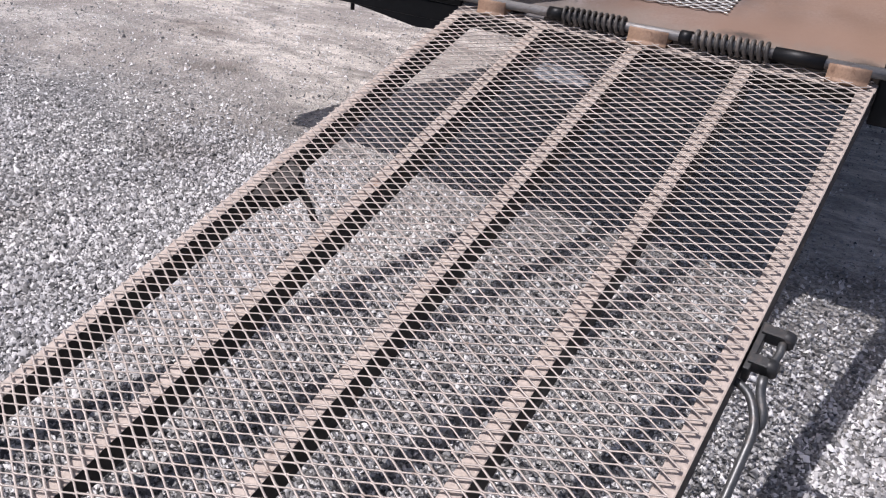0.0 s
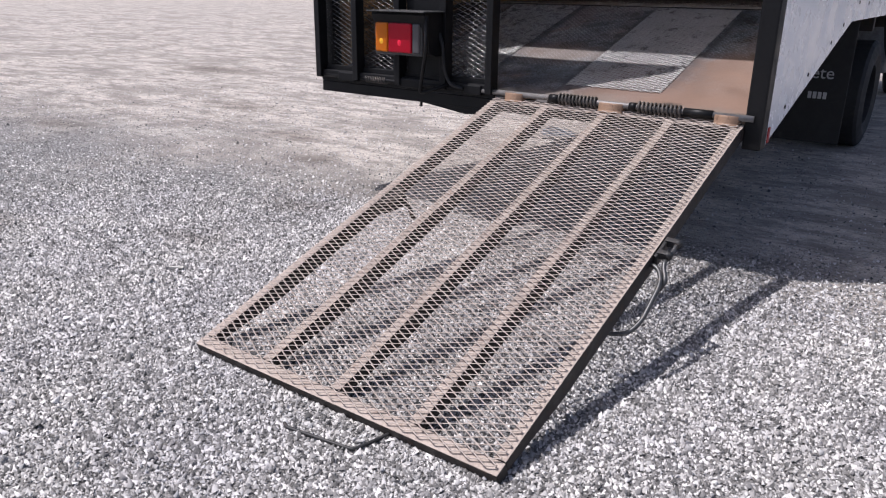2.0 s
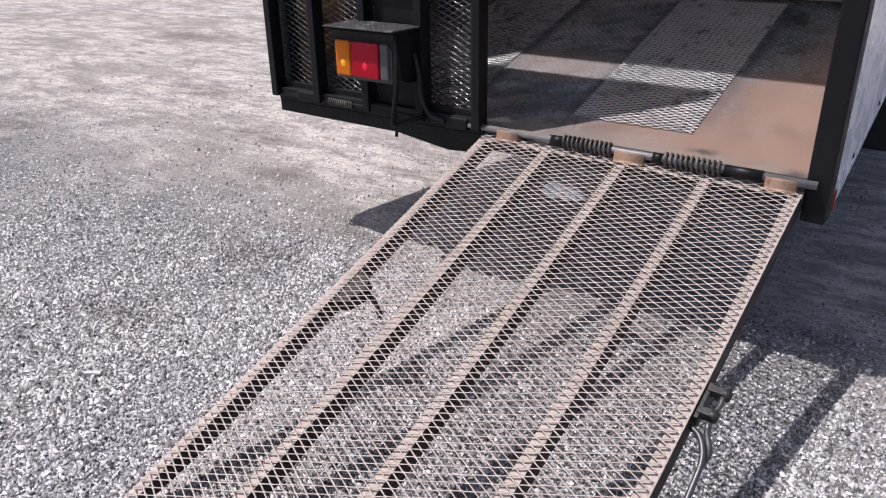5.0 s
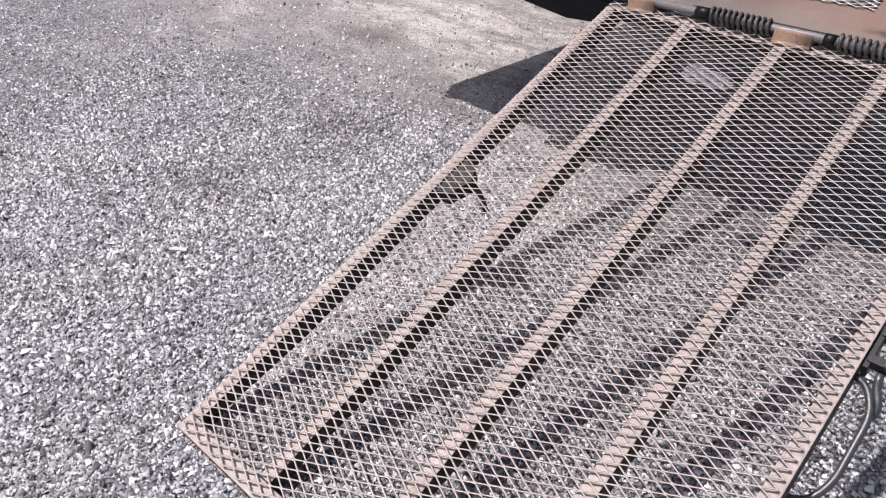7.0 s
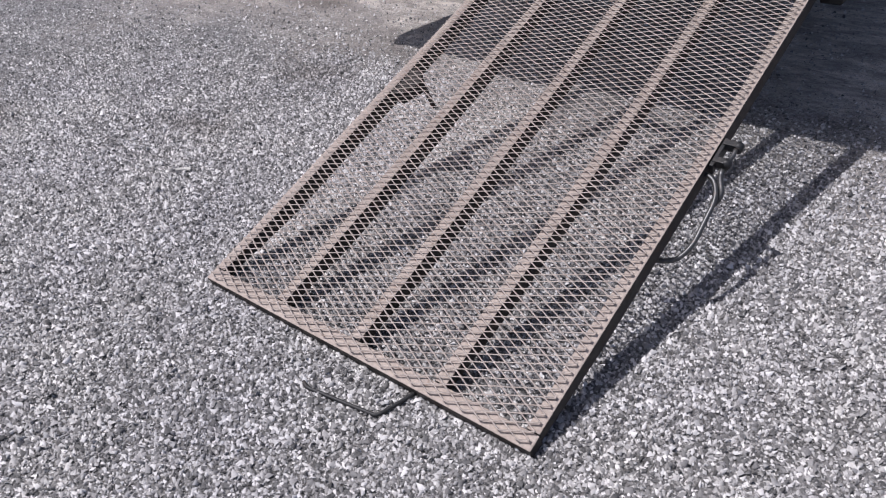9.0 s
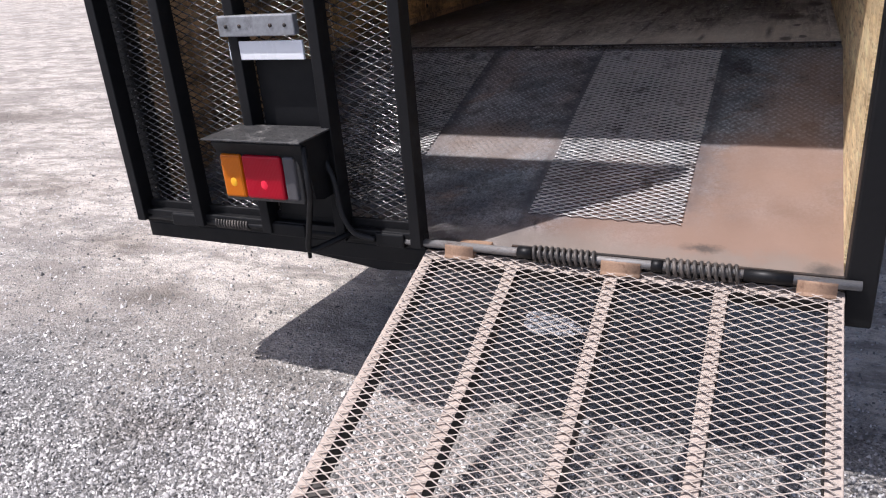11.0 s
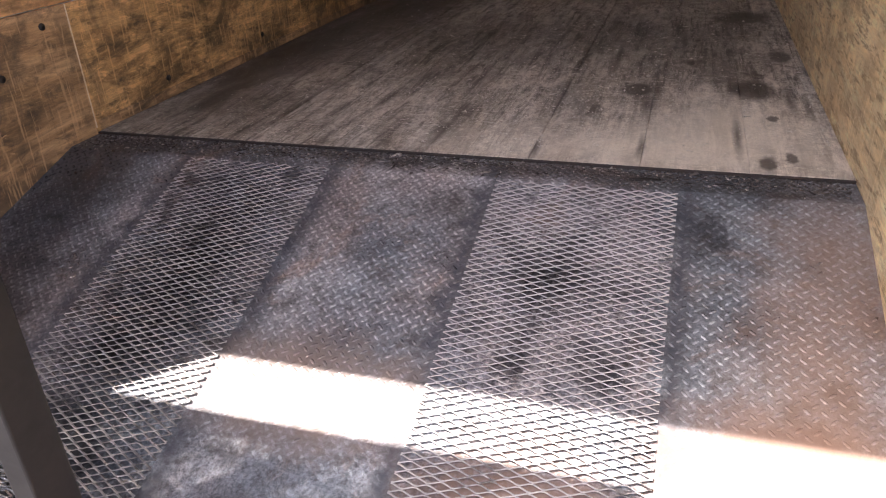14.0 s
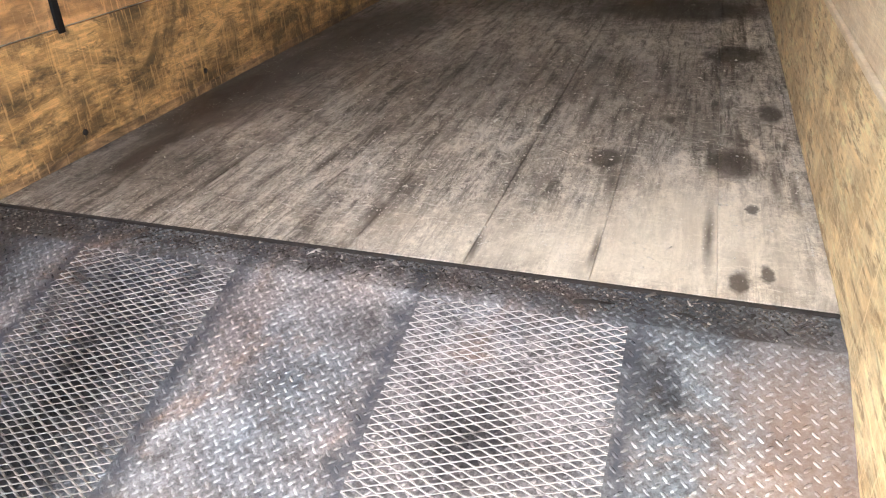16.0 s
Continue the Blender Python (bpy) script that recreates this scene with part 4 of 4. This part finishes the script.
for x0, x1 in ((0.30, 0.345), (0.675, 0.705), (0.905, 1.02)):
    bm = bmesh.new()
    tube(bm, [(x0, 0.070, 0.652), (x1, 0.070, 0.652)], 0.0175, 14)
    part("hinge_sleeve", bm, M_BLACK, truck)
for x0, x1, n in ((0.345, 0.532, 11), (0.712, 0.900, 11), (-0.79, -0.65, 12)):
    part("torsion_spring", coil(x0, x1, 0.070, 0.652, 0.0205 if x0 > 0 else 0.0155, 0.0056 if x0 > 0 else 0.004, n), M_SPRING, truck, "dark coiled torsion spring")

# ---------------------------------------------------------------- tail lamp
lamp = part("tail_lamp", prism([(-0.085, 0.998), (0.06, 0.998), (0.06, 0.80), (-0.01, 0.80), (-0.055, 0.815), (-0.075, 0.955), (-0.09, 0.985)], -0.605, -0.28), M_BLACK, truck, "tail lamp in a black steel box")
cover = part("lamp_cover", block(-0.617, -0.266, -0.118, 0.062, 0.998, 1.004, 0.002), M_COVER, lamp, "grey chequer plate lamp cover")
bm = bmesh.new()
for i in range(13):
    for j in range(6):
        turn = pose(-0.603 + i * 0.0270, -0.102 + j * 0.0285, 1.0038, 0, 0, 40 if (i + j) % 2 else -40)
        bmesh.ops.create_cone(bm, cap_ends=True, segments=6, radius1=0.011, radius2=0.007, depth=0.0024, matrix=turn @ Matrix.Diagonal((1, 0.36, 1, 1)))
lug = part("raised_lug", bm, M_COVER, lamp)
lug["kind"] = "stuff"
part("amber_lens", block(-0.590, -0.513, -0.084, -0.05, 0.812, 0.948, 0.008), M_LENS_AMBER, lamp, "amber lens")
part("red_lens", block(-0.509, -0.368, -0.084, -0.05, 0.812, 0.948, 0.008), M_LENS_RED, lamp, "red lens")
part("clear_lens", block(-0.364, -0.322, -0.082, -0.05, 0.812, 0.948, 0.008), M_LENS_CLEAR, lamp, "clear reversing lens")
# small domes added on the lenses as painted bright spots
for name, x, z, material in (("amber_glow", -0.550, 0.862, M_GLOW_AMBER), ("red_glow", -0.438, 0.858, M_GLOW_RED)):
    bm = bmesh.new()
    bmesh.ops.create_uvsphere(bm, u_segments=16, v_segments=10, radius=0.022, matrix=pose(x, -0.076, z) @ Matrix.Diagonal((1, 0.45, 1.15, 1)))
    part(name, bm, material, lamp)
bm = bmesh.new()
tube(bm, rounded([(-0.274, -0.088, 0.985), (-0.278, -0.085, 0.83), (-0.352, -0.03, 0.655), (-0.362, -0.02, 0.628), (-0.342, -0.01, 0.628), (-0.245, 0.05, 0.668)], 0.012), 0.0095, 8)
part("lamp_guard", bm, M_BLACK, lamp, "black bar guard")
part("plate_holder", block(-0.585, -0.32, 0.045, 0.055, 1.205, 1.26, 0.002), M_WHITE, truck, "blank white number plate bracket")
for x in (-0.57, -0.52, -0.41, -0.36):
    bm = bmesh.new()
    tube(bm, [(x, 0.031, 1.305), (x, 0.0275, 1.305)], 0.006, 8)
    part("screw", bm, M_UNDER, truck)
bm = bmesh.new()
tube(bm, rounded([(-0.30, 0.03, 0.93), (-0.262, 0.022, 0.86), (-0.252, 0.024, 0.74), (-0.232, 0.045, 0.668), (-0.16, 0.05, 0.655)], 0.03), 0.0085, 8)
part("lamp_cable", bm, M_RUBBER, lamp, "black rubber cable")
part("lens_rim", block(-0.600, -0.310, -0.072, -0.052, 0.800, 0.960, 0.006), M_COVER, lamp)
# black sheet added to darken the mesh bay behind the lamp
part("shade_panel", block(-0.528, -0.298, 0.086, 0.092, 0.70, 1.20, 0.002), M_BLACK, truck, "plain black sheet standing for the dark behind the tail lamp")
part("plate_light", block(-0.60, -0.33, 0.030, 0.058, 1.275, 1.335, 0.004), M_GREYPLAST, truck, "grey metal plate lamp bar")

# ---------------------------------------------------------------- under the truck
for x in (-0.42, 0.42):
    part("chassis_rail", block(x - 0.04, x + 0.04, 1.5, 6.4, 0.62, 0.85, 0.005), M_UNDER, truck)
for y in (1.42, 2.2, 3.0, 3.8, 4.6):
    part("cross_bearer", block(WL + 0.01, WR - 0.01, y, y + 0.06, 0.86, 0.968, 0.004), M_UNDER, truck)


def tyre(x0, x1, y, z, r):
    bm = bmesh.new()
    prof = [(x0 + 0.02, r * 0.55), (x0, r * 0.75), (x0 + 0.02, r * 0.95), (x0 + 0.04, r), (x1 - 0.04, r), (x1 - 0.02, r * 0.95), (x1, r * 0.75), (x1 - 0.02, r * 0.55)]
    rings = [[bm.verts.new((x, y + q * math.cos(a), z + q * math.sin(a))) for x, q in prof] for a in (2 * math.pi * k / 36 for k in range(36))]
    for k in range(36):
        a, c = rings[k], rings[(k + 1) % 36]
        for i in range(len(prof)):
            j = (i + 1) % len(prof)
            bm.faces.new((a[i], a[j], c[j], c[i]))
    bmesh.ops.recalc_face_normals(bm, faces=bm.faces)
    return bm


for x0 in (-1.13, -0.87, 0.64, 0.90):
    wheel = part("wheel", tyre(x0, x0 + 0.23, 3.55, 0.385, 0.39), M_RUBBER, truck, "black rubber tyre")
    bm = bmesh.new()
    tube(bm, [(x0 + 0.05, 3.55, 0.385), (x0 + 0.16, 3.55, 0.385)], 0.22, 24)
    part("rim", bm, M_GREYPLAST, wheel)
part("axle", block(-0.7, 0.7, 3.49, 3.61, 0.325, 0.445, 0.02), M_UNDER, truck)
# the cab ahead of the box
cab = part("cab", prism([(FRONT + 0.08, 0.45), (8.15, 0.45), (8.2, 1.25), (7.95, 2.25), (7.6, 2.36), (FRONT + 0.08, 2.36)], -1.0, 1.0), M_WHITE, truck, "white cab ahead of the box")
for x0 in (-1.02, 0.78):
    part("wheel", tyre(x0, x0 + 0.24, 7.3, 0.385, 0.39), M_RUBBER, truck, "black rubber tyre")
flap = part("mudflap", block(0.80, 1.175, 2.10, 2.112, 0.235, 0.95, 0.004), M_RUBBER, truck, "black rubber mudflap with worn white lettering")
part("mudflap", block(-1.15, -0.77, 2.10, 2.112, 0.34, 0.95, 0.004), M_RUBBER, truck, "black rubber mudflap")
txt = bpy.data.curves.new("lettering", "FONT")
txt.body, txt.size, txt.extrude = "ete", 0.10, 0.001
letters = new("lettering", txt)
letters.data.materials.append(M_TEXT)
letters.parent = flap
letters.matrix_world = Matrix.Translation((0.965, 2.097, 0.62)) @ Matrix.Rotation(radians(90), 4, "X")
for k in range(4):
    part("lettering_bar", block(0.965 + k * 0.028, 0.985 + k * 0.028, 2.096, 2.099, 0.50, 0.54), M_TEXT, flap)
tank = part("side_box", block(0.70, 1.15, 4.02, 5.7, 0.50, 0.95, 0.03), M_GREYPLAST, truck, "pale grey steel box under the body")
part("box_strap", block(0.69, 1.16, 4.20, 4.25, 0.49, 0.96, 0.004), M_UNDER, tank)
part("box_strap", block(0.69, 1.16, 5.40, 5.45, 0.49, 0.96, 0.004), M_UNDER, tank)
part("guard_rail", block(1.155, 1.185, 3.98, 6.0, 0.56, 0.64, 0.006), M_UNDER, truck, "dark side guard rail")
bm = bmesh.new()
tube(bm, rounded([(1.14, 3.45, 0.94), (1.17, 3.55, 0.70), (1.18, 3.75, 0.62), (1.18, 3.95, 0.66), (1.16, 4.02, 0.74)], 0.1), 0.016, 8)
part("hose", bm, M_RUBBER, truck, "black hanging hose")

# ---------------------------------------------------------------- things on the gravel
bm = bmesh.new()
tube(bm, rounded([(0.545, -1.765, 0.008), (0.565, -1.775, 0.008), (0.775, -1.745, 0.009), (0.80, -1.655, 0.010), (0.805, -1.60, 0.010)], 0.012), 0.005, 8)
rod = to_object("bent_rod", bm, M_ROD)
tagged(rod, "thin dark bent iron rod lying on gravel", "rod")


def chip(name, material, x, y, lx, ly, lz, turn, label, category, seed):
    """A small split piece with uneven corners."""
    r = random.Random(seed)
    bm = bmesh.new()
    box(bm, -lx / 2, lx / 2, -ly / 2, ly / 2, 0, lz)
    bmesh.ops.subdivide_edges(bm, edges=bm.edges[:], cuts=2)
    for q in bm.verts:
        q.co += Vector((r.gauss(0, lx * 0.03), r.gauss(0, ly * 0.06), r.gauss(0, lz * 0.08)))
    ob = to_object(name, bm, material)
    ob.matrix_world = pose(x, y, 0.004, 0, 0, turn)
    return tagged(ob, label, category)


chip("wood_scrap", M_YELLOW, 1.437, -1.655, 0.045, 0.075, 0.018, 20, "pale yellow wood scrap lying on gravel", "wood scrap", 1)
chip("wood_scrap", M_PINK, 1.609, -1.525, 0.055, 0.065, 0.018, 60, "pale beige wood scrap lying on gravel", "wood scrap", 2)
chip("stick", M_STICK, -0.637, -2.06, 0.022, 0.11, 0.014, -5, "bleached short stick lying on gravel", "stick", 3)
chip("stick", M_STICK, -0.677, -1.243, 0.055, 0.016, 0.010, 40, "bleached wood splinter lying on gravel", "stick", 4)
chip("stone", M_ROD, 1.344, -1.69, 0.026, 0.022, 0.016, 15, "small dark stone lying on gravel", "stone", 5)
chip("stick", M_STICK, -0.62, -2.42, 0.018, 0.06, 0.010, -50, "bleached wood splinter lying on gravel", "stick", 6)
chip("dry_leaf", M_LEAF, 2.05, -0.95, 0.07, 0.04, 0.006, 25, "dry brown leaf lying on gravel", "leaf", 7)


def crumbs(count, lip, material, label):
    """Crumbs and short splinters: over the deck, thicker towards its edge, or caught in front of the edge."""
    rng = np.random.default_rng(31 + lip)
    base = np.array([(1, 0, 0), (-0.5, 0.8, 0), (-0.5, -0.8, 0), (0.1, 0.1, 1)], float)
    tris = np.array([(0, 1, 3), (1, 2, 3), (2, 0, 3), (1, 0, 2)])
    if lip:
        x = rng.uniform(WL + 0.02, WR - 0.02, count)
        y = YD - 0.012 - np.abs(rng.normal(0, 0.055, count))
        z = np.array([tail_z(q) for q in y])
    else:
        x = np.clip(rng.normal(0.35, 0.5, count), -0.9, WR - 0.03)
        y = YD + 0.02 + rng.gamma(1.6, 0.75, count)
        z = np.full(count, ZD + 0.0012)
    ok = y < FRONT - 0.1
    x, y, z = x[ok], y[ok], z[ok]
    n = len(x)
    s = (0.0024 if lip else 0.0022) * np.exp(rng.normal(0, 0.45, n))
    long = np.where(rng.uniform(0, 1, n) < 0.12, rng.uniform(3, 6, n), rng.uniform(0.8, 1.6, n))
    sh = base[None] * (1 + 0.25 * rng.standard_normal((n, 4, 1)))
    sh = sh * np.stack([s * long, s, s * 0.7], 1)[:, None]
    a = rng.uniform(0, 2 * np.pi, n)[:, None]
    vv = np.stack([x[:, None] + sh[..., 0] * np.cos(a) - sh[..., 1] * np.sin(a), y[:, None] + sh[..., 0] * np.sin(a) + sh[..., 1] * np.cos(a), z[:, None] + np.maximum(sh[..., 2], 0)], 2).reshape(-1, 3)
    return tagged(from_arrays("debris", vv, (np.arange(n)[:, None, None] * 4 + tris).reshape(-1, 3), material), label, "debris", kind="stuff")


crumbs(2600, 0, M_CRUMB, "pale crumbs and wood splinters scattered over the deck")
crumbs(4200, 1, M_GRIT, "dark grit and pale crumbs caught along the deck edge")
